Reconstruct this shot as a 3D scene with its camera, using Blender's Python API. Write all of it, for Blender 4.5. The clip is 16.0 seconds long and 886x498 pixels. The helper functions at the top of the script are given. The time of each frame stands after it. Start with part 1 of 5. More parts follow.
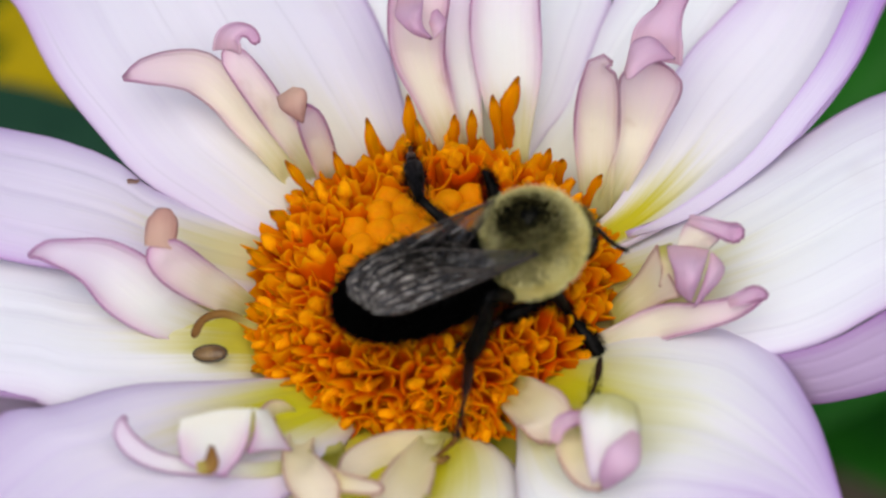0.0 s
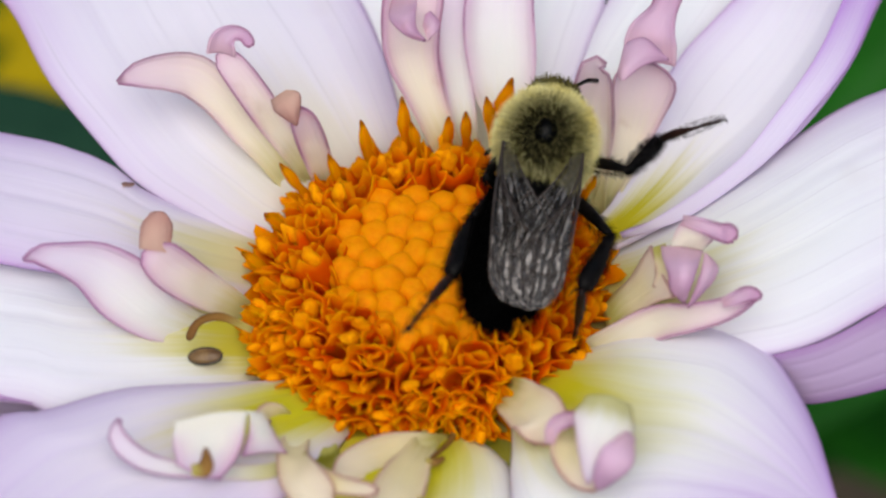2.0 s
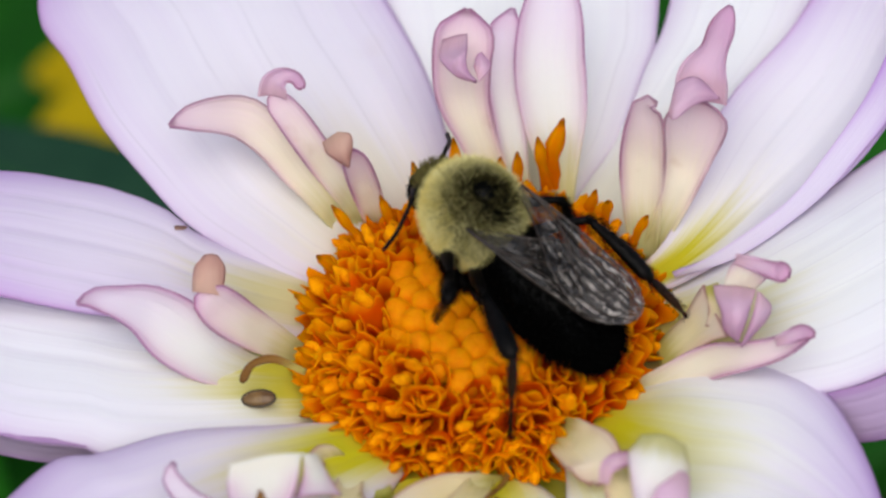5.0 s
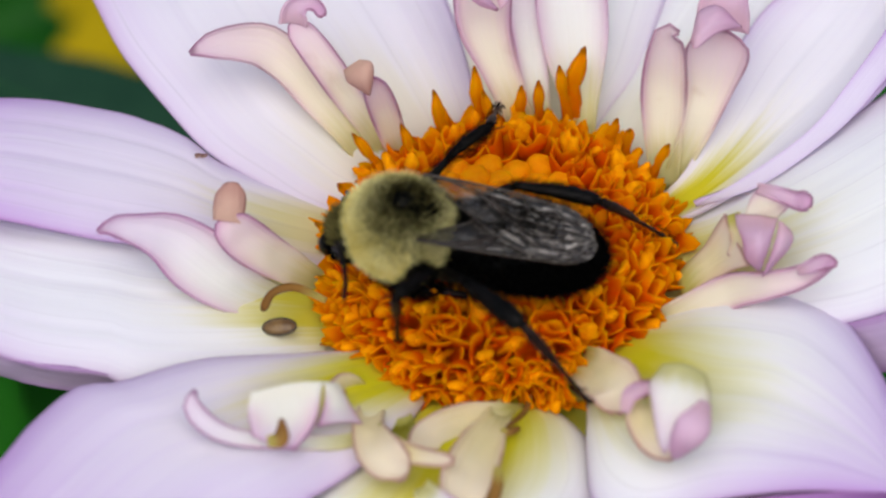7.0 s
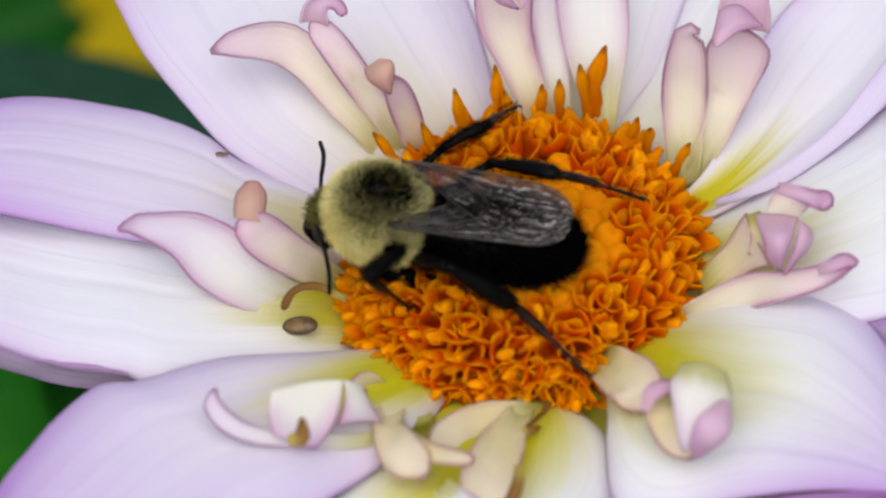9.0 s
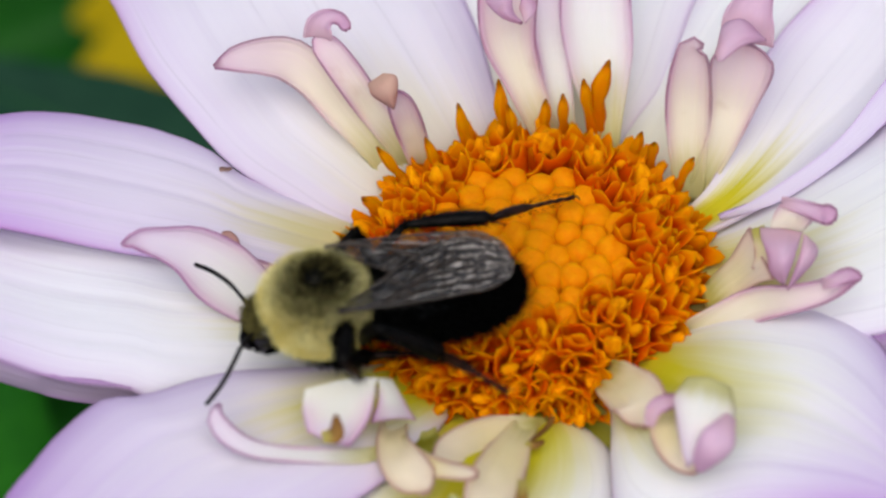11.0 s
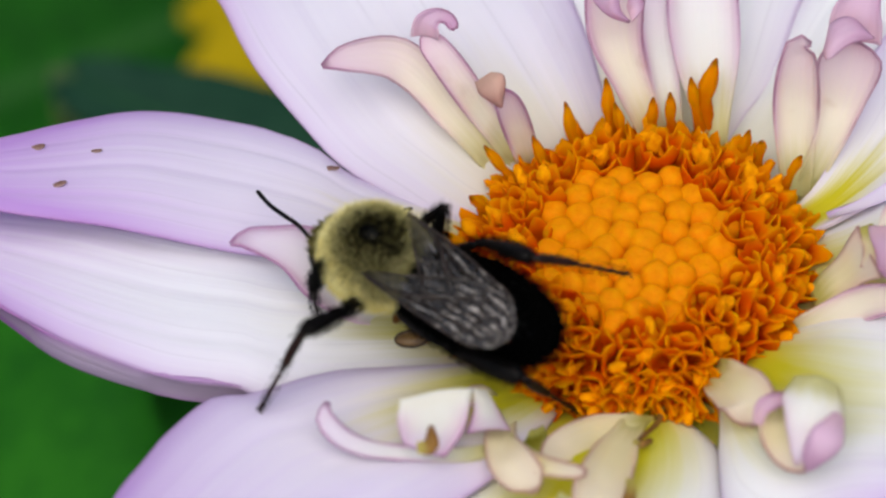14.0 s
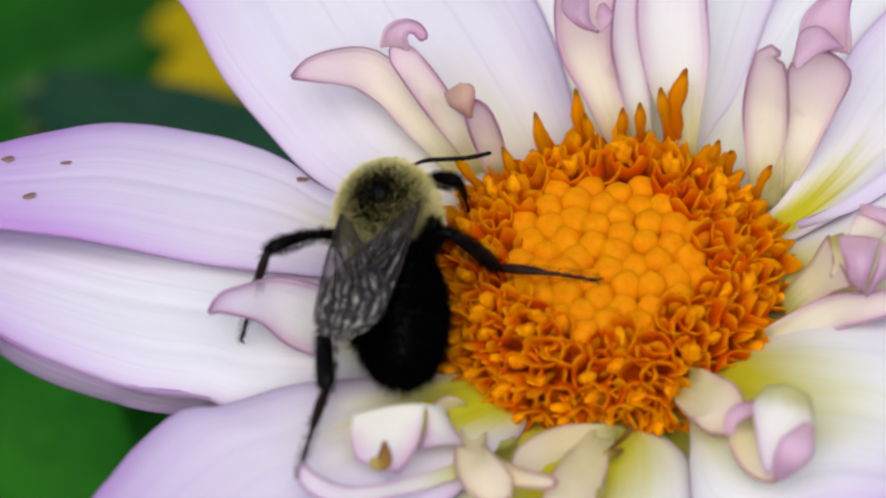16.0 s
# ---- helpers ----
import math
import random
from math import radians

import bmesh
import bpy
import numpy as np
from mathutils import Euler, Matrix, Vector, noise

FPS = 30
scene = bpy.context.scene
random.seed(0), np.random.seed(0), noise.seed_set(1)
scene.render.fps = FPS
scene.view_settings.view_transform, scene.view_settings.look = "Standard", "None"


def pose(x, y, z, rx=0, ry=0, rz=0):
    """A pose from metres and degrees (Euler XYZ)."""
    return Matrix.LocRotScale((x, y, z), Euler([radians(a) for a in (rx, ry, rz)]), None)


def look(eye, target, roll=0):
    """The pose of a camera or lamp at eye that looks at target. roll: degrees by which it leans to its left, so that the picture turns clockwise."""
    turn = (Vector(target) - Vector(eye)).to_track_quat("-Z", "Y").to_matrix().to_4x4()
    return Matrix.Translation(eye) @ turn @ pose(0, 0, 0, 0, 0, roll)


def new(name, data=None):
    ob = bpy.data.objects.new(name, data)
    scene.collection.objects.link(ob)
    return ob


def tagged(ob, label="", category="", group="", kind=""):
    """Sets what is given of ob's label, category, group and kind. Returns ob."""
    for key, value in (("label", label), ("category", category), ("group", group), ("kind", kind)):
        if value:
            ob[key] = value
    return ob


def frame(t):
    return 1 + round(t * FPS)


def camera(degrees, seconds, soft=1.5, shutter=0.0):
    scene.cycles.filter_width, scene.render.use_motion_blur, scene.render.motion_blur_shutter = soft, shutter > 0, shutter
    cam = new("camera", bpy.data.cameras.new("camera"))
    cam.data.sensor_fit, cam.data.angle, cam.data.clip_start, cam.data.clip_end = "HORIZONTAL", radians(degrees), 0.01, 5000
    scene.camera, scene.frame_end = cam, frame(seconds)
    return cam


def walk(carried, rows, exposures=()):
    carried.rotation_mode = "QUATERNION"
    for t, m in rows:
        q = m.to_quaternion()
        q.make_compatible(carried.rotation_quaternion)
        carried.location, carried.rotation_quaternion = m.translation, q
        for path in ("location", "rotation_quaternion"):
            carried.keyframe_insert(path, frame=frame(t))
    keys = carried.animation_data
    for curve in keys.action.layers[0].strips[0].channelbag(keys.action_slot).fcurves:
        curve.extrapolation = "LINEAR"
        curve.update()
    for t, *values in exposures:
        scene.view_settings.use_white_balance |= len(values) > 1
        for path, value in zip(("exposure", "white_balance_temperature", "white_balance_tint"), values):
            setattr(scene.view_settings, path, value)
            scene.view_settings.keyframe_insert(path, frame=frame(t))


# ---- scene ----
cam = camera(14, 16.0, soft=2.4)
PATH = [
    (0, (0.00000, -0.11232, 0.14376), (0.00034, 0.00210, 0.00167), -0.00),
    (0.5, (0.00094, -0.11251, 0.14393), (0.00036, 0.00249, 0.00198), -0.63),
    (1, (0.00065, -0.11217, 0.14419), (0.00019, 0.00237, 0.00188), -0.38),
    (1.5, (0.00048, -0.11208, 0.14417), (-0.00016, 0.00210, 0.00166), -0.53),
    (2, (0.00087, -0.11233, 0.14410), (0.00061, 0.00217, 0.00172), -0.50),
    (2.5, (0.00078, -0.11229, 0.14407), (0.00098, 0.00244, 0.00193), -0.43),
    (3, (0.00079, -0.11230, 0.14418), (0.00117, 0.00300, 0.00239), -0.35),
    (3.5, (0.00065, -0.11232, 0.14415), (0.00150, 0.00321, 0.00256), -0.26),
    (4, (0.00032, -0.11231, 0.14377), (0.00011, 0.00361, 0.00289), -0.54),
    (4.2, (0.00082, -0.11237, 0.14428), (-0.00002, 0.00377, 0.00302), -0.96),
    (6.3, (0.00020, -0.11234, 0.14376), (-0.00311, 0.00383, 0.00312), -2.08),
    (6.5, (0.00018, -0.11198, 0.14413), (-0.00319, 0.00277, 0.00224), -2.00),
    (7, (0.00007, -0.11215, 0.14392), (-0.00312, 0.00098, 0.00080), -1.96),
    (7.5, (0.00006, -0.11262, 0.14386), (-0.00290, -0.00009, -0.00004), -1.98),
    (8, (-0.00014, -0.11292, 0.14342), (-0.00321, -0.00031, -0.00021), -1.90),
    (8.5, (0.00015, -0.11202, 0.14408), (-0.00356, 0.00067, 0.00057), -2.18),
    (9, (0.00005, -0.11221, 0.14391), (-0.00416, 0.00093, 0.00079), -2.31),
    (9.2, (0.00034, -0.11219, 0.14393), (-0.00398, 0.00127, 0.00106), -2.43),
    (11.3, (0.00009, -0.11225, 0.14380), (-0.00451, 0.00149, 0.00125), -2.51),
    (11.5, (-0.00001, -0.11235, 0.14385), (-0.00478, 0.00142, 0.00120), -2.61),
    (12, (-0.00012, -0.11268, 0.14326), (-0.00406, 0.00203, 0.00168), -2.33),
    (12.5, (0.00005, -0.11227, 0.14358), (-0.00576, 0.00199, 0.00170), -2.92),
    (13, (-0.00013, -0.11250, 0.14391), (-0.00839, 0.00112, 0.00112), -4.05),
    (13.5, (-0.00044, -0.11272, 0.14386), (-0.00977, 0.00086, 0.00098), -4.52),
    (14, (-0.00011, -0.11240, 0.14395), (-0.00978, 0.00138, 0.00142), -4.56),
    (14.5, (-0.00016, -0.11254, 0.14421), (-0.00986, 0.00148, 0.00149), -4.58),
    (15, (-0.00018, -0.11249, 0.14395), (-0.00912, 0.00145, 0.00143), -4.50),
    (15.5, (0.00003, -0.11244, 0.14378), (-0.00875, 0.00125, 0.00126), -4.31),
    (16, (0.00019, -0.11243, 0.14372), (-0.00826, 0.00183, 0.00170), -4.27),
]
walk(cam, [(t, look(eye, target, roll)) for t, eye, target, roll in PATH])
cam.data.dof.use_dof = True
cam.data.dof.focus_distance = 0.182
cam.data.dof.aperture_fstop = 36.0

# ---- world, sun, exposure ----
SUN_UP, SUN_TURN = 67.0, 190.0
world = bpy.data.worlds.new("overcast_sky")
scene.world = world
world.use_nodes = True
wn = world.node_tree.nodes
sky = wn.new("ShaderNodeTexSky")
sky.sky_type = "NISHITA"
sky.sun_disc = False
sky.sun_elevation, sky.sun_rotation = radians(SUN_UP), radians(SUN_TURN)
sky.dust_density = 3.0
wn["Background"].inputs["Strength"].default_value = 0.118
cloud = wn.new("ShaderNodeHueSaturation")
cloud.inputs["Saturation"].default_value = 1.05
world.node_tree.links.new(sky.outputs["Color"], cloud.inputs["Color"])
world.node_tree.links.new(cloud.outputs["Color"], wn["Background"].inputs["Color"])
sun_data = bpy.data.lights.new("sun", "SUN")
sun_data.energy, sun_data.angle, sun_data.color = 2.3, radians(75), (0.98, 0.98, 0.92)
sun = new("sun", sun_data)
a, e = radians(SUN_TURN), radians(SUN_UP)
sun.matrix_world = look((math.sin(a) * math.cos(e), math.cos(a) * math.cos(e), math.sin(e)), (0, 0, 0))
scene.view_settings.exposure = -0.1

GROUND = -0.45
MM = 0.001


# ---- materials ----
def srgb(r, g, b):
    return tuple((c / 255 / 12.92) if c <= 10 else ((c / 255 + 0.055) / 1.055) ** 2.4 for c in (r, g, b)) + (1.0,)


class Nodes:
    """A material and short ways to add and join its nodes."""

    def __init__(self, name):
        self.mat = bpy.data.materials.new(name)
        self.mat.use_nodes = True
        self.tree = self.mat.node_tree
        self.bsdf = self.tree.nodes["Principled BSDF"]
        self.out = self.tree.nodes["Material Output"]

    def put(self, socket, value):
        if hasattr(value, "node"):
            self.tree.links.new(value, socket)
        else:
            socket.default_value = value

    def add(self, kind, values=(), **settings):
        n = self.tree.nodes.new(kind)
        for key, value in settings.items():
            setattr(n, key, value)
        for key, value in dict(values).items():
            self.put(n.inputs[key], value)
        return n

    def math(self, op, a, b=0.0, c=0.0):
        n = self.add("ShaderNodeMath", operation=op)
        for k, v in enumerate((a, b, c)):
            self.put(n.inputs[k], v)
        return n.outputs[0]

    def mix(self, fac, a, b):
        n = self.add("ShaderNodeMix", data_type="RGBA")
        self.put(n.inputs[0], fac)
        self.put(n.inputs[6], a)
        self.put(n.inputs[7], b)
        return n.outputs[2]

    def ramp(self, value, lo, hi, a=0.0, b=1.0):
        n = self.add("ShaderNodeMapRange", {"Value": value, "From Min": lo, "From Max": hi, "To Min": a, "To Max": b}, interpolation_type="SMOOTHSTEP")
        return n.outputs[0]

    def noise(self, vector, scale, detail=3.0, rough=0.5):
        return self.add("ShaderNodeTexNoise", {"Vector": vector, "Scale": scale, "Detail": detail, "Roughness": rough}).outputs[0]

    def stretched(self, vector, x, y, z):
        n = self.add("ShaderNodeMapping", {"Vector": vector, "Scale": (x, y, z)})
        return n.outputs[0]

    def bump(self, height, strength, distance):
        n = self.add("ShaderNodeBump", {"Height": height, "Strength": strength, "Distance": distance})
        self.put(self.bsdf.inputs["Normal"], n.outputs[0])
        return n.outputs[0]

    def set(self, **values):
        for key, value in values.items():
            self.put(self.bsdf.inputs[key.replace("_", " ")], value)
        return self.mat

    def thin(self, colour, weight):
        """Lets part of the light through a thin sheet."""
        t = self.add("ShaderNodeBsdfTranslucent", {"Color": colour})
        m = self.add("ShaderNodeMixShader", {"Fac": weight})
        self.tree.links.new(self.bsdf.outputs[0], m.inputs[1])
        self.tree.links.new(t.outputs[0], m.inputs[2])
        self.tree.links.new(m.outputs[0], self.out.inputs[0])


def petal_material(name, yellow, reach=1.0, tint=0.0):
    """White petal flesh, lilac at the margins and tip, yellow-green at the claw, fine lengthwise veins."""
    m = Nodes(name)
    uv = m.add("ShaderNodeUVMap").outputs[0]
    part_uv = m.add("ShaderNodeSeparateXYZ", {"Vector": uv})
    u, v = part_uv.outputs[0], part_uv.outputs[1]
    streak = m.noise(m.stretched(uv, 16, 0.9, 1), 1.0, 4.0, 0.6)
    fine = m.noise(m.stretched(uv, 60, 1.6, 1), 1.0, 3.0, 0.6)
    blotch = m.noise(m.add("ShaderNodeTexCoord").outputs["Object"], 160.0, 3.0)
    side = m.math("ABSOLUTE", m.math("MULTIPLY_ADD", u, 2.0, -1.0))
    edge = m.math("POWER", side, 2.4)
    far = m.ramp(v, 0.34, 1.0)
    amount = m.math("ADD", m.math("MULTIPLY", edge, 0.42), m.math("MULTIPLY", far, 0.72))
    amount = m.math("ADD", amount, m.math("MULTIPLY_ADD", streak, 0.4, -0.2))
    amount = m.math("ADD", m.ramp(amount, 0.0, 1.25), tint)
    base = m.mix(amount, srgb(250, 250, 252), srgb(201, 156, 224) if tint < 0.4 else srgb(164, 108, 178))
    rim = m.math("POWER", side, 26.0)
    base = m.mix(m.math("MULTIPLY", rim, m.ramp(v, 0.1, 0.6, 0.1, 0.6)), base, srgb(200, 142, 204))
    wander = m.math("MULTIPLY_ADD", m.noise(m.stretched(uv, 2.5, 1.5, 1), 1.0, 2.0), 0.35, m.math("MULTIPLY", u, 6.0))
    crease = m.math("ABSOLUTE", m.math("SUBTRACT", m.math("FRACT", wander), 0.5))
    crease = m.math("MULTIPLY", m.ramp(crease, 0.035, 0.0), m.ramp(blotch, 0.35, 0.6))
    base = m.mix(m.math("MULTIPLY", crease, 0.2), base, srgb(186, 178, 190))
    vein = m.ramp(fine, 0.52, 0.72)
    base = m.mix(m.math("MULTIPLY", vein, 0.07), base, srgb(208, 194, 222))
    claw = m.math("ADD", v, m.math("MULTIPLY_ADD", streak, 0.2, -0.1))
    claw = m.math("ADD", claw, m.math("MULTIPLY", m.math("POWER", side, 1.7), 0.26 * reach))
    base = m.mix(m.math("MULTIPLY", m.ramp(claw, 0.5 * reach, 0.22 * reach), yellow * 0.3), base, srgb(248, 247, 206))
    base = m.mix(m.math("MULTIPLY", m.ramp(claw, 0.37 * reach, 0.16 * reach), yellow), base, srgb(212, 202, 8))
    base = m.mix(m.math("MULTIPLY", m.ramp(blotch, 0.66, 0.8), 0.2), base, srgb(226, 214, 214))
    m.bump(m.math("ADD", m.math("MULTIPLY", streak, 1.0), m.math("MULTIPLY", fine, 0.35)), 0.11, 0.0004)
    mat = m.set(Base_Color=base, Roughness=0.5, Specular_IOR_Level=0.35, Sheen_Weight=0.15)
    m.thin(base, 0.28)
    return mat


def petaloid_material(name, base_rgb, tip_rgb, rim_rgb, edge_rgb=(0.84, 0.52, 0.74, 1.0), claw_rgb=(0.73, 0.69, 0.2, 1.0)):
    """Thin collar petal: greenish claw, pale middle, pink margin and a fine dark rim."""
    m = Nodes(name)
    uv = m.add("ShaderNodeUVMap").outputs[0]
    part_uv = m.add("ShaderNodeSeparateXYZ", {"Vector": uv})
    u, v = part_uv.outputs[0], part_uv.outputs[1]
    streak = m.noise(m.stretched(uv, 9, 1.2, 1), 1.0, 4.0, 0.6)
    spot = m.noise(m.add("ShaderNodeTexCoord").outputs["Object"], 420.0, 3.0)
    cloud = m.noise(m.add("ShaderNodeTexCoord").outputs["Object"], 150.0, 2.0)
    side = m.math("ABSOLUTE", m.math("MULTIPLY_ADD", u, 2.0, -1.0))
    grow = m.math("ADD", m.ramp(v, 0.2, 1.0), m.math("MULTIPLY_ADD", streak, 0.6, -0.35))
    base = m.mix(m.ramp(grow, 0.2, 1.05), base_rgb, tip_rgb)
    claw = m.math("ADD", v, m.math("MULTIPLY_ADD", streak, 0.3, -0.15))
    base = m.mix(m.math("MULTIPLY", m.ramp(claw, 0.42, 0.08), 0.75), base, claw_rgb)
    ends = m.math("MULTIPLY", m.ramp(v, 0.955, 1.0), 0.8)
    free = m.ramp(v, 0.25, 0.8)
    rim = m.math("MULTIPLY", m.math("ADD", m.math("POWER", side, 40.0), ends), free)
    margin = m.math("MULTIPLY", m.math("ADD", m.math("POWER", side, 2.6), m.ramp(v, 0.86, 1.0, 0.0, 0.6)), m.ramp(v, 0.1, 0.6))
    base = m.mix(m.math("MULTIPLY", margin, m.ramp(cloud, 0.32, 0.62, 0.22, 0.8)), base, edge_rgb)
    base = m.mix(m.math("MINIMUM", m.math("MULTIPLY", rim, m.ramp(spot, 0.3, 0.6, 0.4, 1.0)), 0.6), base, rim_rgb)
    base = m.mix(m.math("MULTIPLY", m.ramp(spot, 0.66, 0.8), 0.22), base, srgb(196, 160, 130))
    m.bump(streak, 0.5, 0.0003)
    mat = m.set(Base_Color=base, Roughness=0.5, Specular_IOR_Level=0.3)
    m.thin(base, 0.5)
    return mat


def floret_material(name, outer, inner, low=0.0014, high=0.0036, dry=None):
    """Waxy orange corolla: lighter lips, deep throat, a little different from floret to floret."""
    m = Nodes(name)
    co = m.add("ShaderNodeTexCoord").outputs["Object"]
    z = m.add("ShaderNodeSeparateXYZ", {"Vector": co}).outputs[2]
    rand = m.add("ShaderNodeObjectInfo").outputs["Random"]
    grain = m.noise(co, 1500.0, 3.0)
    lift = m.math("ADD", m.ramp(z, low, high), m.math("MULTIPLY_ADD", grain, 0.5, -0.25))
    lift = m.math("ADD", lift, m.math("MULTIPLY_ADD", rand, 0.5, -0.3))
    base = m.mix(m.ramp(lift, 0.1, 1.0), inner, outer)
    if dry:
        base = m.mix(m.math("MULTIPLY", m.ramp(m.math("ADD", z, m.math("MULTIPLY", grain, 0.0006)), 0.0027, 0.0033), 0.75), base, dry)
    m.bump(grain, 0.3, 0.0001)
    mat = m.set(Base_Color=base, Roughness=0.65, Specular_IOR_Level=0.03, Subsurface_Weight=0.6, Subsurface_Radius=(1.0, 0.35, 0.05), Subsurface_Scale=0.0007)
    m.thin(base, 0.34)
    return mat


def plain(name, rgb_a, rgb_b, scale, rough=0.6, bump=0.2, distance=0.0002, **more):
    m = Nodes(name)
    co = m.add("ShaderNodeTexCoord").outputs["Object"]
    n1, n2 = m.noise(co, scale, 4.0), m.noise(co, scale * 7, 2.0)
    base = m.mix(m.ramp(m.math("ADD", n1, m.math("MULTIPLY_ADD", n2, 0.4, -0.2)), 0.3, 0.7), rgb_a, rgb_b)
    m.bump(n2, bump, distance)
    return m.set(Base_Color=base, Roughness=rough, **more)


PETALOID = petaloid_material("petaloid_cream", srgb(255, 248, 230), srgb(252, 236, 240), srgb(150, 84, 120))
PETALOID_PINK = petaloid_material("petaloid_pink", srgb(242, 214, 232), srgb(234, 194, 222), srgb(146, 74, 110), claw_rgb=srgb(238, 206, 216))
PETALOID_GREEN = petaloid_material("petaloid_green", srgb(150, 146, 36), srgb(180, 172, 70), srgb(180, 176, 100), srgb(206, 200, 120))
PETALOID_CREAM = petaloid_material("petaloid_ivory", srgb(250, 240, 200), srgb(252, 242, 226), srgb(170, 104, 96), srgb(244, 220, 206), srgb(196, 190, 40))
PETALOID_LILAC = petaloid_material("petaloid_lilac", srgb(253, 252, 248), srgb(250, 240, 250), srgb(160, 92, 146))
FOLD_CREAM = petaloid_material("fold_cream", srgb(252, 244, 228), srgb(250, 232, 238), srgb(150, 84, 120), claw_rgb=srgb(252, 244, 232))
FOLD_LILAC = petaloid_material("fold_lilac", srgb(253, 252, 246), srgb(250, 240, 250), srgb(160, 92, 146), claw_rgb=srgb(253, 250, 240))
PETALOID_TAN = petaloid_material("petaloid_tan", srgb(234, 200, 182), srgb(222, 178, 164), srgb(150, 92, 92), srgb(206, 152, 146), srgb(232, 200, 180))
PETALOID_BROWN = petaloid_material("petaloid_withered", srgb(186, 142, 74), srgb(164, 116, 60), srgb(116, 76, 40), srgb(150, 104, 50))
BUD = plain("floret_bud", srgb(230, 146, 0), srgb(220, 128, 0), 900, 0.7, 0.15, 0.00006, Specular_IOR_Level=0.06, Subsurface_Weight=0.5, Subsurface_Radius=(1.0, 0.35, 0.05), Subsurface_Scale=0.0006)
FLORET = floret_material("floret_open", srgb(248, 154, 0), srgb(226, 92, 0), 0.0022, 0.0037)
FLORET_TIP = floret_material("floret_spear", srgb(240, 160, 0), srgb(226, 122, 0), -0.002, 0.0016, srgb(120, 70, 10))
POLLEN = plain("pollen_stamen", srgb(240, 158, 0), srgb(220, 122, 0), 1800, 0.8, Specular_IOR_Level=0.05)
RECEPTACLE = plain("receptacle", srgb(196, 84, 0), srgb(170, 66, 0), 600)
STEM_GREEN = plain("stem_green", srgb(88, 112, 52), srgb(60, 84, 38), 300)
SEED_SKIN = plain("seed_skin", srgb(128, 98, 56), srgb(88, 60, 30), 900, 0.35)
SEED_RIM = plain("seed_rim", srgb(74, 58, 32), srgb(52, 40, 24), 900, 0.4)
SPOT = plain("petal_blemish", srgb(96, 58, 44), srgb(150, 120, 110), 2500)
SHELL = plain("bee_black_shell", srgb(2, 2, 2), srgb(5, 5, 5), 900, 0.4, 0.15, 0.00005, Specular_IOR_Level=0.14)
LEG = plain("bee_leg_shell", srgb(3, 3, 3), srgb(14, 9, 7), 700, 0.5, 0.2, 0.00005, Specular_IOR_Level=0.12)
EYE = plain("bee_eye", srgb(12, 11, 12), srgb(24, 22, 24), 3000, 0.12, 0.1, 0.00002)
FUR_YELLOW = plain("bee_yellow_hair", srgb(226, 210, 124), srgb(246, 238, 176), 700, 0.8, Specular_IOR_Level=0.15)
FUR_BLACK = plain("bee_black_hair", srgb(2, 2, 2), srgb(5, 5, 5), 700, 0.9, Specular_IOR_Level=0.03)
FUR_OLIVE = plain("bee_olive_hair", srgb(116, 108, 62), srgb(74, 68, 38), 900, 0.8, Specular_IOR_Level=0.1)
FUR_DULL = plain("bee_dull_yellow_hair", srgb(178, 168, 106), srgb(208, 198, 140), 900, 0.8, Specular_IOR_Level=0.1)
SKIN_OLIVE = plain("bee_thorax_skin", srgb(120, 112, 66), srgb(150, 142, 90), 600, 0.8)
FOOT_BROWN = plain("bee_foot_shell", srgb(14, 8, 6), srgb(52, 26, 16), 500, 0.45, 0.2, 0.00005, Specular_IOR_Level=0.2)
VEIN = plain("wing_vein", srgb(34, 24, 18), srgb(52, 38, 28), 900, 0.35)


def wing_material():
    """Smoky pleated membrane: dark and clear near the root; silvery gloss between the pleats is painted in."""
    m = Nodes("wing_membrane")
    uv = m.add("ShaderNodeUVMap").outputs[0]
    part_uv = m.add("ShaderNodeSeparateXYZ", {"Vector": uv})
    u, v = part_uv.outputs[0], part_uv.outputs[1]
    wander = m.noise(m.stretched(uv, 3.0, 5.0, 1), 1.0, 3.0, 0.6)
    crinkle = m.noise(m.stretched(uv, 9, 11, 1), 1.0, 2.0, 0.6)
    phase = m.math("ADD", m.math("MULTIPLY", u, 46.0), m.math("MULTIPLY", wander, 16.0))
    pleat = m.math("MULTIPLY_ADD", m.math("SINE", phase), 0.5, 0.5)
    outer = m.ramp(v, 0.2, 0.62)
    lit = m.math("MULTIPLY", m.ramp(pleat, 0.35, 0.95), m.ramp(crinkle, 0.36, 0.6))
    painted_sheen = m.math("MULTIPLY", lit, m.math("MULTIPLY_ADD", outer, 0.35, 0.6))
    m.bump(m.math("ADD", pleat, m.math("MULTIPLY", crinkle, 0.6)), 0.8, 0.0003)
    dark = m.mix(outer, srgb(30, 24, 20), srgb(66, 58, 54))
    # Pale streaks in colour and opacity stand in for sky glints on the pleats.
    colour = m.mix(painted_sheen, dark, srgb(178, 168, 160))
    alpha = m.math("ADD", m.math("MULTIPLY_ADD", painted_sheen, 0.4, 0.34), m.math("MULTIPLY", outer, 0.2))
    return m.set(Base_Color=colour, Roughness=0.22, Specular_IOR_Level=0.5, Coat_Weight=0.4, Coat_Roughness=0.12, Alpha=alpha)


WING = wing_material()


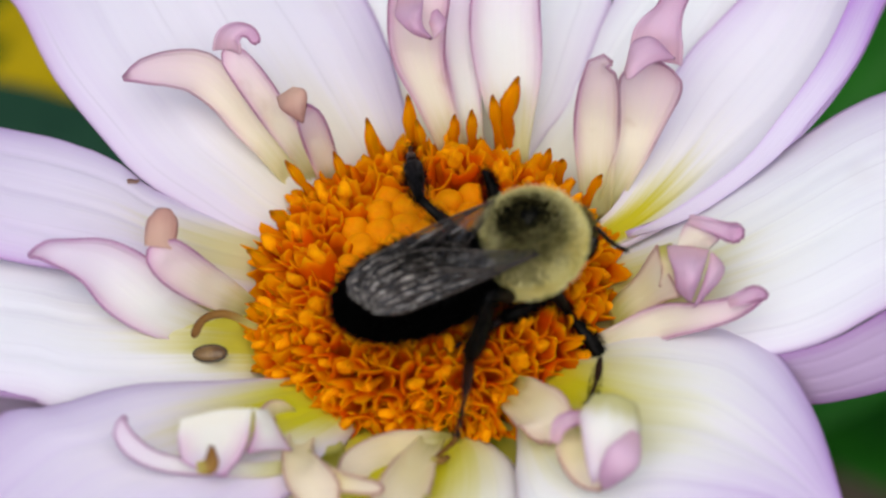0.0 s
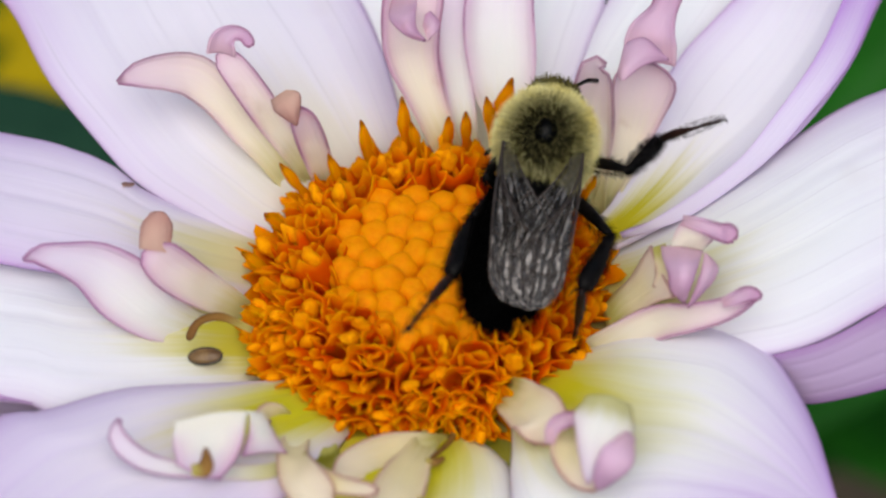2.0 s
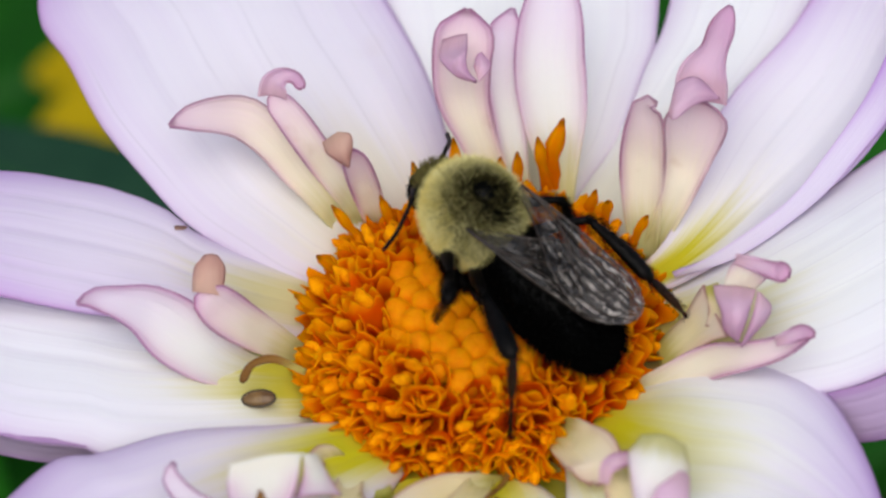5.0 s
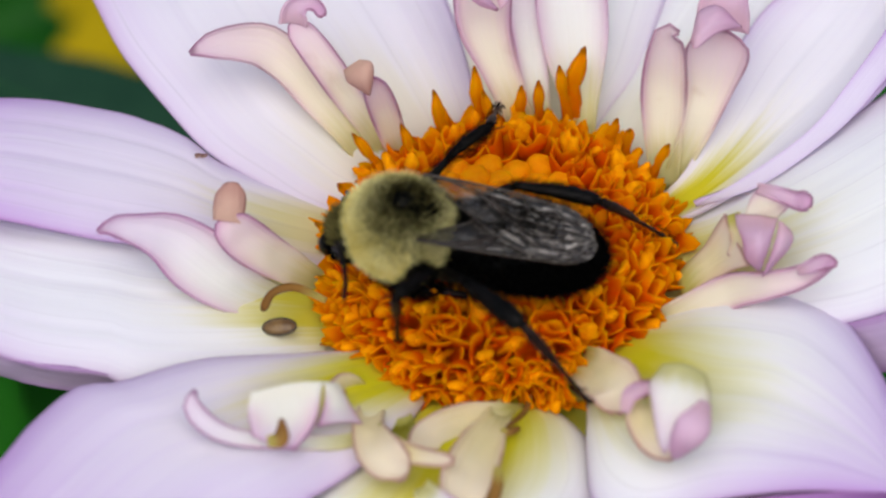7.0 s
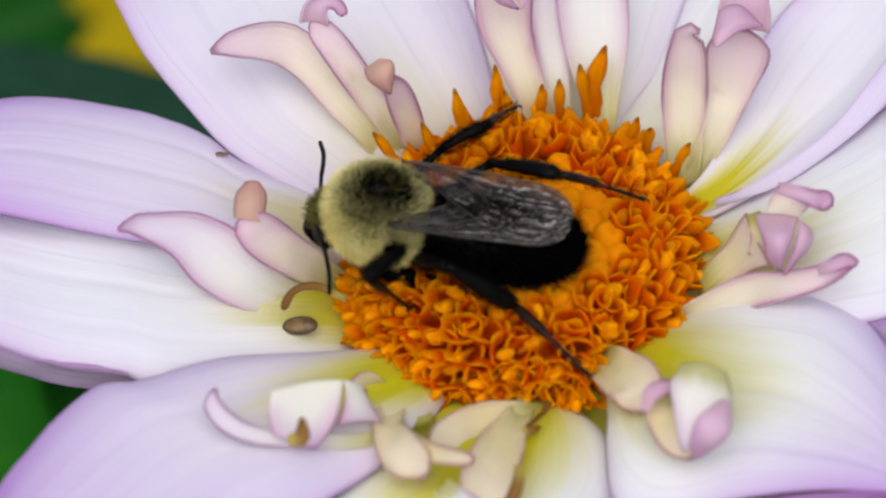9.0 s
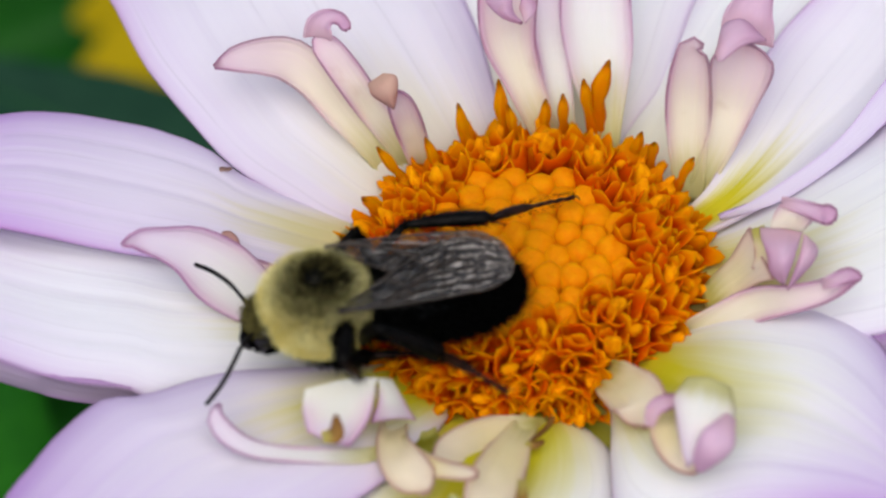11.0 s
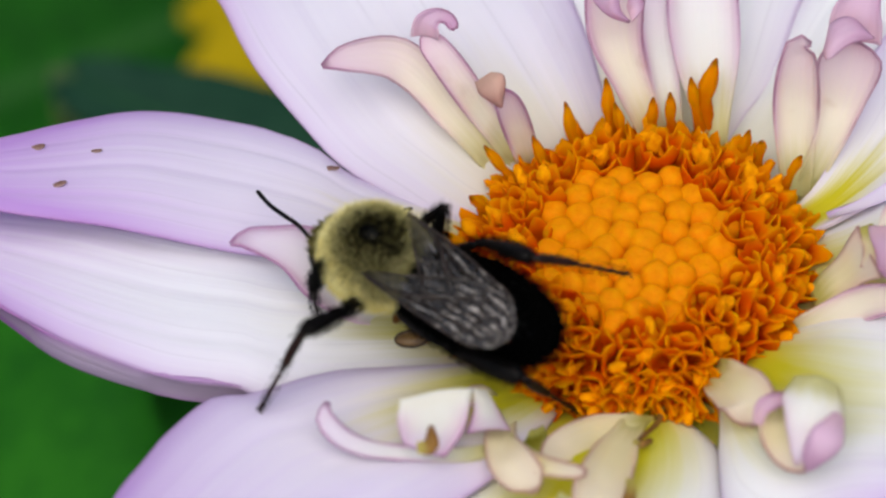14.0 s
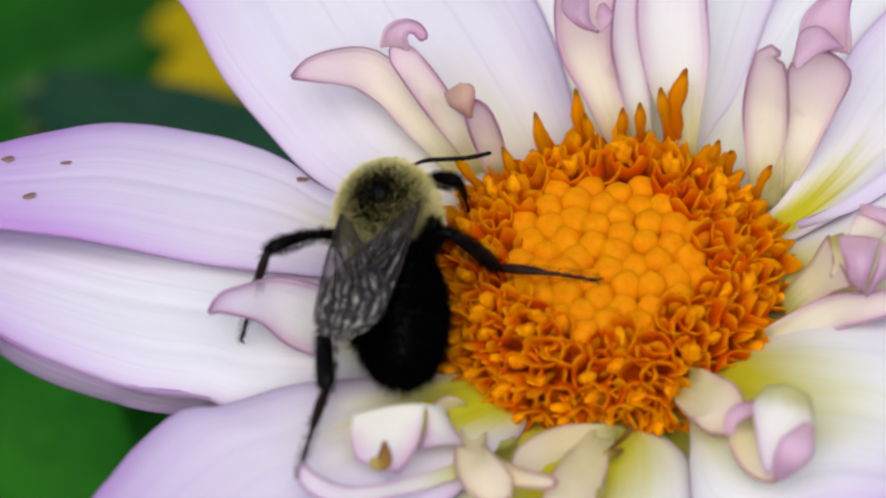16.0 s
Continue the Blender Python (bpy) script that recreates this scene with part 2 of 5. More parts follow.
def leaf_material(name, dark, light):
    m = Nodes(name)
    co = m.add("ShaderNodeTexCoord").outputs["Object"]
    n1, n2 = m.noise(co, 40.0, 4.0), m.noise(co, 300.0, 3.0)
    uv = m.add("ShaderNodeSeparateXYZ", {"Vector": m.add("ShaderNodeUVMap").outputs[0]})
    mid = m.math("ABSOLUTE", m.math("MULTIPLY_ADD", uv.outputs[0], 2.0, -1.0))
    base = m.mix(m.ramp(m.math("ADD", n1, m.math("MULTIPLY_ADD", n2, 0.4, -0.2)), 0.3, 0.7), dark, light)
    base = m.mix(m.math("MULTIPLY", m.ramp(mid, 0.07, 0.0), 0.6), base, srgb(60, 110, 50))
    m.bump(n2, 0.4, 0.0005)
    mat = m.set(Base_Color=base, Roughness=0.6, Specular_IOR_Level=0.15)
    m.thin(base, 0.2)
    return mat


LEAF = leaf_material("leaf_green", srgb(20, 88, 10), srgb(46, 122, 20))
LEAF_DARK = leaf_material("leaf_deep_green", srgb(14, 70, 6), srgb(30, 100, 12))
LEAF_GREY = leaf_material("leaf_grey_green", srgb(26, 62, 44), srgb(42, 80, 56))
YELLOW_RAY = plain("yellow_ray", srgb(158, 136, 0), srgb(176, 150, 2), 60, 0.6, Specular_IOR_Level=0.1)
YELLOW_EYE = plain("yellow_eye", srgb(120, 84, 10), srgb(90, 60, 8), 300, 0.8)


# ---- building tools ----
def part(name, mesh, material, parent=None, label="", at=None):
    """One mesh object, under a thing or a part if parent is given."""
    ob = new(name, mesh)
    if material and not mesh.materials:
        mesh.materials.append(material)
    ob.parent = parent
    if at is not None:
        ob.matrix_basis = at
    if label:
        ob["label"] = label
    return ob


def thing(name, label, category, at=None, group="", kind=""):
    ob = new(name)
    ob.empty_display_size = 0.002
    if at is not None:
        ob.matrix_world = at
    return tagged(ob, label, category, group, kind)


def mesh_of(name, verts, faces, uvs=None, smooth=True, slots=None):
    me = bpy.data.meshes.new(name)
    me.from_pydata([tuple(v) for v in verts], [], faces)
    if uvs is not None:
        layer = me.uv_layers.new(name="UVMap")
        idx = np.zeros(len(me.loops), dtype=np.int32)
        me.loops.foreach_get("vertex_index", idx)
        layer.data.foreach_set("uv", np.asarray(uvs, dtype=np.float32)[idx].ravel())
    if smooth:
        me.polygons.foreach_set("use_smooth", [True] * len(me.polygons))
    if slots is not None:
        me.polygons.foreach_set("material_index", slots)
    me.update()
    return me


def spline(points, n):
    """n points along a smooth curve through the given ones, evenly by length."""
    p = [np.array(q, float) for q in points]
    p = [2 * p[0] - p[1]] + p + [2 * p[-1] - p[-2]]
    dense = []
    for k in range(1, len(p) - 2):
        for s in np.linspace(0, 1, 24, endpoint=False):
            a, b, c, d = p[k - 1 : k + 3]
            dense.append(0.5 * (2 * b + (c - a) * s + (2 * a - 5 * b + 4 * c - d) * s * s + (3 * b - a - 3 * c + d) * s**3))
    dense = np.array(dense + [p[-2]])
    run = np.r_[0, np.cumsum(np.linalg.norm(np.diff(dense[:, :3], axis=0), axis=1))]
    where = np.linspace(0, run[-1], n)
    return np.stack([np.interp(where, run, c) for c in dense.T], 1)


def grid_mesh(name, rows, up=None):
    """A sheet from rows of points, with uv: u across, v along. up: the way its face should look."""
    rows = np.asarray(rows)
    n, m = rows.shape[:2]
    faces = [(i * m + j, i * m + j + 1, (i + 1) * m + j + 1, (i + 1) * m + j) for i in range(n - 1) for j in range(m - 1)]
    u, v = np.meshgrid(np.linspace(0, 1, m), np.linspace(0, 1, n))
    face_way = np.cross(rows[n // 2, m // 2 + 1] - rows[n // 2, m // 2], rows[n // 2 + 1, m // 2] - rows[n // 2, m // 2])
    if face_way @ np.array(up if up is not None else (0, -0.3, 1.0)) < 0:
        faces = [f[::-1] for f in faces]
    return mesh_of(name, rows.reshape(-1, 3) * MM, faces, np.stack([u.ravel(), v.ravel()], 1))


def thicken(ob, mm):
    mod = ob.modifiers.new("thickness", "SOLIDIFY")
    mod.thickness, mod.offset = mm * MM, -1.0
    return ob


def tube(name, points, radii, sides=8, cap=True):
    """A round, tapering tube through points, in mm."""
    pts = np.array(points, float)
    n = len(pts)
    tang = np.gradient(pts, axis=0)
    tang /= np.linalg.norm(tang, axis=1)[:, None] + 1e-9
    side = np.cross(tang[0], (0.31, 0.52, 0.79))
    verts = []
    for k in range(n):
        side = side - tang[k] * (side @ tang[k])
        side /= np.linalg.norm(side) + 1e-9
        other = np.cross(tang[k], side)
        for j in range(sides):
            w = 2 * math.pi * j / sides
            verts.append(pts[k] + radii[k] * (math.cos(w) * side + math.sin(w) * other))
    faces = [(k * sides + j, k * sides + (j + 1) % sides, (k + 1) * sides + (j + 1) % sides, (k + 1) * sides + j) for k in range(n - 1) for j in range(sides)]
    if cap:
        faces += [tuple(range(sides))[::-1], tuple(range((n - 1) * sides, n * sides))]
    return np.array(verts), faces


def merged(*pieces):
    verts, faces, start = [], [], 0
    for v, f in pieces:
        verts.extend(v)
        faces.extend(tuple(k + start for k in face) for face in f)
        start += len(v)
    return np.array(verts), faces


def ellipsoid(centre, radii, rings=12, sides=18, pinch=0.0):
    verts, faces = [], []
    for i in range(rings + 1):
        a = math.pi * i / rings
        for j in range(sides):
            w = 2 * math.pi * j / sides
            r = math.sin(a) * (1 + pinch * math.cos(a))
            verts.append((centre[0] + radii[0] * r * math.cos(w), centre[1] + radii[1] * math.cos(a), centre[2] + radii[2] * r * math.sin(w)))
    for i in range(rings):
        for j in range(sides):
            faces.append((i * sides + j, i * sides + (j + 1) % sides, (i + 1) * sides + (j + 1) % sides, (i + 1) * sides + j))
    return np.array(verts), faces


def scaled_mesh(name, piece, slots=None):
    return mesh_of(name, np.asarray(piece[0]) * MM, piece[1], slots=slots)


# ---- ground ----
def ground_sheet():
    n, reach = 60, 400.0
    verts, faces = [], []
    rng = np.random.default_rng(4)
    xs = np.sign(np.linspace(-1, 1, n)) * np.abs(np.linspace(-1, 1, n)) ** 4 * reach
    for y in xs:
        for x in xs:
            near = max(0.0, 1 - math.hypot(x, y) / 3)
            verts.append((x, y, GROUND + near * 0.02 * rng.normal()))
    for i in range(n - 1):
        for j in range(n - 1):
            faces.append((i * n + j, i * n + j + 1, (i + 1) * n + j + 1, (i + 1) * n + j))
    soil = plain("garden_soil", srgb(44, 36, 26), srgb(70, 58, 40), 30, 0.95, 0.8, 0.01)
    ob = part("ground", mesh_of("ground", verts, faces), soil)
    tagged(ob, "dark garden soil under the flower bed", "ground", kind="structure")


ground_sheet()

# ---- the dahlia ----
dahlia = thing("dahlia", "open white dahlia with lilac-edged petals and orange centre", "flower", pose(0, 0, GROUND))
RISE = pose(0, 0, -GROUND)


def petal_noise(p, scale, seed):
    return noise.noise(Vector(p) * scale + Vector((seed * 7.1, seed * 3.3, seed)))


PETAL_SEED = [0]


def ray_petal(where, edge_a, edge_b, bulge, power, yellow, reach=1.0, tint=0.0, along=44, across=46):
    """A broad ray petal lofted between its two margins, which meet at the tip."""
    PETAL_SEED[0] += 1
    seed = PETAL_SEED[0]
    one, two = spline(edge_a, along), spline(edge_b, along)
    rows = []
    for i in range(along):
        v = i / (along - 1)
        span = two[i] - one[i]
        run = (one[min(i + 1, along - 1)] + two[min(i + 1, along - 1)] - one[max(i - 1, 0)] - two[max(i - 1, 0)]) / 2
        up = np.cross(span, run)
        if np.linalg.norm(up) < 1e-6:
            up = np.array((0, 0, 1.0))
        up = up / np.linalg.norm(up) * (1 if up[2] > 0 else -1)
        width = np.linalg.norm(span)
        swell = math.sin(math.pi * min(1, 0.12 + v * 0.88)) ** 0.6 * min(1, width / 6)
        row = []
        for j in range(across):
            u = j / (across - 1)
            p = one[i] + span * u
            h = bulge * (1 - abs(2 * u - 1) ** power) * swell
            h -= 0.09 * (1 - abs(math.sin(math.pi * (3.6 * u + 0.3 * math.sin(seed) + 0.12 * petal_noise(p, 0.1, seed))))) ** 3 * swell * (1 - abs(2 * u - 1) ** 4)
            h += 0.35 * petal_noise(p, 0.16, seed) * swell + 0.06 * petal_noise(p, 0.9, seed) * swell
            row.append(p + up * h)
        rows.append(row)
    mat = petal_material("petal_" + where, yellow, reach, tint)
    ob = part("petal", grid_mesh("petal", rows), mat, dahlia, at=RISE)
    return thicken(ob, 0.28)


ray_petal("back_left",
    [(-5.0, 3.9, -0.5), (-9.6, 3.4, 0.9), (-12.7, 4.6, 2.1), (-15.3, 5.9, 3.1), (-17.7, 8.5, 4.0), (-19.8, 11.3, 4.8), (-21.6, 14.9, 5.5), (-23.2, 17.7, 6.0), (-22.9, 23.1, 6.4), (-20.5, 28.8, 6.6), (-16.1, 32.7, 6.7)],
    [(-0.9, 8.0, -0.5), (-1.6, 11.5, 1.4), (-2.8, 15.8, 2.9), (-4.9, 19.9, 4.2), (-7.0, 24.1, 5.3), (-10.4, 28.8, 6.2), (-16.1, 32.7, 6.7)],
    bulge=0.5, power=3, yellow=0.25, tint=0.16)
ray_petal("back",
    [(-1.5, 8.6, -1.1), (-3.3, 12.0, 0.8), (-5.1, 16.5, 2.4), (-6.2, 22.1, 3.9), (-5.2, 28.6, 5.1), (1.9, 35.1, 5.7)],
    [(3.8, 8.1, -1.0), (5.7, 10.5, 0.7), (7.1, 12.2, 1.4), (8.6, 15.9, 2.7), (9.4, 18.4, 3.4), (9.4, 24.0, 4.5), (7.1, 30.1, 5.3), (1.9, 35.1, 5.7)],
    bulge=0.6, power=3, yellow=0.3)
ray_petal("back_right_inner",
    [(2.6, 8.7, -1.3), (5.0, 11.1, 0.4), (8.2, 16.1, 2.4), (9.7, 18.6, 3.2), (11.6, 24.9, 4.5), (16.5, 32.6, 5.5)],
    [(9.3, 4.5, -0.8), (12.2, 8.7, 1.4), (14.7, 13.6, 2.9), (17.6, 18.1, 4.1), (19.1, 24.3, 5.0), (16.5, 32.6, 5.5)],
    bulge=0.6, power=3, yellow=0.2)
ray_petal("back_right",
    [(6.6, 3.7, -0.3), (9.2, 5.4, 1.3), (11.0, 8.9, 2.5), (12.9, 13.0, 3.8), (16.3, 16.6, 5.1), (20.4, 23.0, 6.4), (26.5, 27.9, 7.0)],
    [(6.9, 2.6, -0.3), (9.7, 3.0, 1.1), (12.3, 4.0, 2.1), (15.2, 5.6, 3.2), (18.7, 7.7, 4.4), (21.5, 11.4, 5.3), (23.1, 14.8, 5.9), (25.9, 20.6, 6.6), (26.5, 27.9, 7.0)],
    bulge=-0.9, power=3, yellow=1, reach=0.8, tint=0.1)
ray_petal("back_right_fold",
    [(9.69, 2.98, 1.60), (12.39, 3.90, 2.90), (15.45, 5.59, 4.30), (17.46, 7.78, 5.30), (19.71, 10.88, 6.30), (21.31, 14.23, 7.00), (22.93, 18.07, 7.60)],
    [(9.76, 3.11, 1.30), (13.04, 3.44, 2.60), (16.91, 5.73, 4.00), (19.22, 8.00, 5.00), (21.49, 10.76, 6.00), (23.21, 14.60, 6.60), (24.84, 18.55, 7.10)],
    bulge=0.3, power=3, yellow=0, tint=0.32)
ray_petal("right",
    [(5.5, 4.7, -1.1), (8.3, 3.6, -0.2), (10.9, 3.7, 0.8), (15.2, 5.8, 2.4), (19.3, 8.3, 3.8), (23.1, 9.9, 4.7), (28.4, 11.2, 5.6), (34.5, 7.0, 6.0)],
    [(6.5, -2.2, -1.1), (9.8, -4.1, 0.4), (13.3, -5.1, 1.8), (16.8, -5.6, 2.9), (19.3, -5.1, 3.5), (22.0, -3.7, 4.1), (27.5, -0.7, 5.1), (34.5, 7.0, 6.0)],
    bulge=0.9, power=3, yellow=0.8, reach=1.05)
ray_petal("right_fold",
    [(14.7, -5.1, 1.7), (16.8, -5.6, 2.9), (19.3, -5.1, 3.5), (22.0, -3.8, 4.1), (27.5, -0.8, 5.1), (31.4, -0.5, 5.7)],
    [(14.9, -4.9, -0.9), (17.5, -6.6, 0.5), (18.8, -7.1, 0.9), (22.0, -6.9, 1.7), (26.8, -5.7, 2.5), (31.4, -0.5, 5.7)],
    bulge=0.5, power=3, yellow=0, tint=0.7)
ray_petal("front_right",
    [(2.5, -3.8, 0.0), (5.6, -4.6, 0.5), (8.4, -3.2, 0.8), (12.0, -3.0, 1.8), (14.5, -3.5, 2.3), (16.1, -4.5, 2.5), (17.4, -6.7, 2.8), (18.6, -10.3, 2.9), (19.3, -14.4, 2.9), (19.7, -15.6, 2.8)],
    [(2.3, -6.2, 0.0), (3.8, -8.7, 1.0), (3.8, -12.4, 1.9), (4.1, -15.8, 2.5), (5.8, -17.2, 2.7), (9.3, -16.1, 2.8), (13.3, -15.6, 2.9), (17.8, -15.6, 2.9), (19.7, -15.6, 2.8)],
    bulge=1, power=4, yellow=1, reach=1.8)
ray_petal("front_right_fold",
    [(4.2, -15.4, 1.9), (4.6, -16.9, 2.6), (5.8, -17.2, 2.7), (9.3, -16.2, 2.8), (13.3, -15.7, 2.9), (17.8, -15.6, 2.9), (19.7, -15.6, 2.8), (20.7, -16.1, 2.7)],
    [(4.3, -13.0, -1.9), (5.0, -15.7, -1.0), (7.0, -17.2, -0.8), (10.7, -17.8, -0.6), (14.7, -17.8, -0.6), (17.7, -17.3, -0.7), (20.0, -15.4, -0.7), (20.7, -16.1, 2.7)],
    bulge=0.5, power=3, yellow=0, tint=0.7)
ray_petal("front",
    [(-3.6, -6.2, -0.8), (-5.8, -10.1, 0.8), (-8.9, -14.1, 1.7), (-12.1, -17.5, 2.1), (-13.8, -20.9, 2.0), (-4.3, -25.0, 2.0)],
    [(0.9, -5.9, -0.8), (2.4, -8.6, 0.0), (3.8, -10.7, 0.7), (4.4, -13.5, 1.3), (3.9, -15.5, 1.6), (2.3, -17.6, 1.9), (0.7, -20.5, 2.1), (-4.3, -25.0, 2.0)],
    bulge=1, power=5, yellow=1, reach=2.2)
ray_petal("front_fold",
    [(4.2, -11.7, 0.5), (4.4, -13.5, 1.3), (3.9, -15.5, 1.6), (2.4, -17.6, 1.9), (0.8, -20.5, 2.1), (-0.1, -22.7, 2.1)],
    [(4.4, -10.7, -1.4), (4.5, -13.1, -0.4), (4.2, -15.3, -0.1), (2.9, -17.7, 0.2), (1.2, -20.4, 0.4), (-0.1, -22.7, 2.1)],
    bulge=0.3, power=3, yellow=0, tint=0.5)
ray_petal("front_left",
    [(-3.7, -4.8, 0.4), (-8.1, -6.0, 1.6), (-10.4, -6.5, 2.1), (-14.9, -7.4, 2.9), (-18.8, -9.0, 3.3), (-20.7, -9.2, 3.3), (-22.7, -11.1, 3.2), (-24.0, -13.0, 3.0), (-25.1, -14.5, 2.7), (-26.4, -17.9, 2.2), (-23.6, -23.8, 1.8)],
    [(-3.3, -7.1, 0.4), (-5.4, -11.9, 2.3), (-9.1, -15.7, 3.1), (-13.8, -19.0, 3.3), (-18.7, -22.3, 2.7), (-23.6, -23.8, 1.8)],
    bulge=0.9, power=4, yellow=1, reach=1.25, tint=0.3)
ray_petal("left",
    [(-6.7, 2.6, -1.8), (-10.1, 1.6, -0.5), (-20.9, 2.1, 2.2), (-28.1, 3.3, 2.9), (-34.2, 3.1, 2.8), (-38.2, 1.6, 2.4)],
    [(-6.0, -3.6, -1.8), (-9.3, -6.1, -0.2), (-13.7, -7.6, 1.1), (-18.0, -8.4, 2.0), (-19.5, -7.8, 2.2), (-23.1, -7.4, 2.6), (-27.4, -5.8, 2.9), (-31.8, -3.0, 2.9), (-35.0, -0.2, 2.8), (-38.2, 1.6, 2.4)],
    bulge=1, power=5, yellow=0.95, reach=0.95, tint=0.06)
ray_petal("left_fold",
    [(-17.6, -8.1, 1.4), (-19.5, -7.8, 2.2), (-23.1, -7.4, 2.6), (-27.3, -5.8, 2.9), (-31.8, -3.1, 2.9), (-35.0, -0.2, 2.8), (-37.2, 1.2, 2.5)],
    [(-17.8, -7.1, -0.3), (-19.3, -7.7, 0.5), (-21.3, -7.6, 0.7), (-23.3, -7.3, 0.9), (-26.1, -6.5, 1.1), (-29.1, -5.0, 1.2), (-32.1, -2.5, 1.2), (-35.0, 0.1, 1.1), (-37.2, 1.2, 2.5)],
    bulge=0.4, power=3, yellow=0, tint=0.6)
ray_petal("left_back",
    [(-6.1, 4.7, -0.7), (-8.6, 4.3, 0.5), (-14.1, 5.3, 2.4), (-16.4, 6.6, 3.3), (-20.1, 7.5, 4.3), (-25.0, 7.5, 5.3), (-28.9, 6.4, 5.8), (-30.8, 5.6, 6.1), (-32.2, 5.1, 6.2), (-33.8, 4.3, 6.3), (-35.3, 2.7, 6.4)],
    [(-6.6, 1.4, -0.7), (-9.7, 0.1, 0.5), (-15.0, -0.3, 2.4), (-20.0, -0.5, 3.9), (-26.1, -0.1, 5.3), (-31.7, 0.5, 6.1), (-34.3, 1.3, 6.4), (-35.3, 2.7, 6.4)],
    bulge=0.5, power=3, yellow=0.6, tint=0.28)


FLAP = []


def petaloid(points, widths, cup, kind, blunt=False, moved=False, along=26, across=13):
    """A narrow collar petal along a bent midrib, hollowed across."""
    PETAL_SEED[0] += 1
    seed = PETAL_SEED[0]
    line = spline([(*p, w) for p, w in zip(points, widths)], along)
    mid, half = line[:, :3], line[:, 3]
    tang = np.gradient(mid, axis=0)
    tang /= np.linalg.norm(tang, axis=1)[:, None] + 1e-9
    face = np.array((0.0, -0.55, 0.83))
    rows = []
    for i in range(along):
        v = i / (along - 1)
        side = np.cross(tang[i], face)
        side /= np.linalg.norm(side) + 1e-9
        up = np.cross(side, tang[i])
        up = up if up @ face > 0 else -up
        taper = 1.0 if blunt else min(1.0, math.sqrt(max(0.0, 1 - v) * 9) + 0.12)
        w = max(half[i], 0.05) * taper
        row = []
        for j in range(across):
            s = 2 * j / (across - 1) - 1
            bend = cup * (1 + 0.5 * petal_noise(mid[i], 0.5, seed))
            p = mid[i] + side * (w * math.sin(s * (1.1 + 0.3 * bend)) / math.sin(1.1 + 0.3 * bend))
            p = p + up * (w * bend * (s * s - 0.4)) + up * 0.12 * petal_noise(p, 1.1, seed)
            row.append(p)
        rows.append(row)
    mat = (PETALOID, PETALOID_PINK, PETALOID_BROWN, PETALOID_GREEN, PETALOID_CREAM, PETALOID_LILAC, PETALOID_TAN)[kind]
    label = ("", "pink curled petaloid tip", "withered brown petaloid", "yellow-green petaloid base", "creamy folded petaloid", "", "dry tan rolled petaloid tip")[kind]
    ob = part("petaloid", grid_mesh("petaloid", rows, face), mat, dahlia, label, at=RISE)
    if moved:
        FLAP.append(ob)
    return thicken(ob, 0.07 if kind == 2 else 0.14)


def fold(edge_a, edge_b, bulge, kind, moved=False, along=16, across=12):
    """A folded-over piece of a collar petal, lofted between two of its edges."""
    PETAL_SEED[0] += 1
    seed = PETAL_SEED[0]
    one, two = spline(edge_a, along), spline(edge_b, along)
    face = np.array((0.0, -0.55, 0.83))
    rows = []
    for i in range(along):
        v = i / (along - 1)
        row = []
        for j in range(across):
            u = j / (across - 1)
            p = one[i] + (two[i] - one[i]) * u
            p = p + np.array([0.3 * petal_noise(p, 0.42, seed + 20 + k) for k in range(3)])
            row.append(p + face * (bulge * math.sin(math.pi * u) * (0.4 + 0.6 * math.sin(math.pi * v)) + 0.12 * petal_noise(p, 0.9, seed)))
        rows.append(row)
    mat = (FOLD_CREAM, PETALOID_PINK, PETALOID_BROWN, PETALOID_GREEN, PETALOID_CREAM, FOLD_LILAC, PETALOID_TAN)[kind]
    label = ("", "pink curled petaloid tip", "withered brown petaloid", "yellow-green petaloid base", "creamy folded petaloid", "", "dry tan rolled petaloid tip")[kind]
    ob = part("petaloid_fold", grid_mesh("petaloid_fold", rows, face), mat, dahlia, label, at=RISE)
    if moved:
        FLAP.append(ob)
    return thicken(ob, 0.14)


STRIP = petaloid([(-6.48, -11.87, 3.02), (-8.14, -12.97, 3.72), (-11.54, -13.47, 4.63), (-13.31, -13.38, 5.10), (-14.39, -12.90, 5.59), (-14.89, -12.26, 6.04), (-14.72, -11.60, 6.22)], [0.16, 0.28, 0.32, 0.38, 0.42, 0.34, 0.09], cup=0.3, kind=5)
petaloid([(-11.21, -14.47, 6.00), (-10.56, -14.46, 6.20), (-10.53, -13.68, 6.70)], [0.2, 0.34, 0.06], cup=0.3, kind=2, moved=True)
petaloid([(-7.09, -9.23, 2.40), (-7.74, -9.28, 3.40), (-8.25, -9.98, 3.90), (-8.43, -10.39, 4.00)], [0.57, 0.46, 0.29, 0.11], cup=0.4, kind=4)
petaloid([(-5.78, -7.85, 1.20), (-6.46, -10.28, 2.80), (-6.59, -12.34, 3.90), (-6.00, -14.17, 4.60), (-5.20, -15.01, 4.40), (-4.92, -15.45, 4.00)], [0.17, 0.51, 0.68, 0.97, 0.80, 0.23], cup=0.45, kind=4)
petaloid([(-6.36, -12.30, 3.60), (-5.34, -13.87, 4.40), (-4.00, -14.60, 4.80), (-2.98, -14.88, 4.90), (-2.50, -14.95, 4.90)], [0.46, 0.48, 0.34, 0.26, 0.14], cup=0.6, kind=4)
petaloid([(-5.23, -10.69, 2.55), (-5.14, -11.54, 2.71), (-4.99, -12.34, 2.75)], [0.57, 0.63, 0.23], cup=0.3, kind=3)
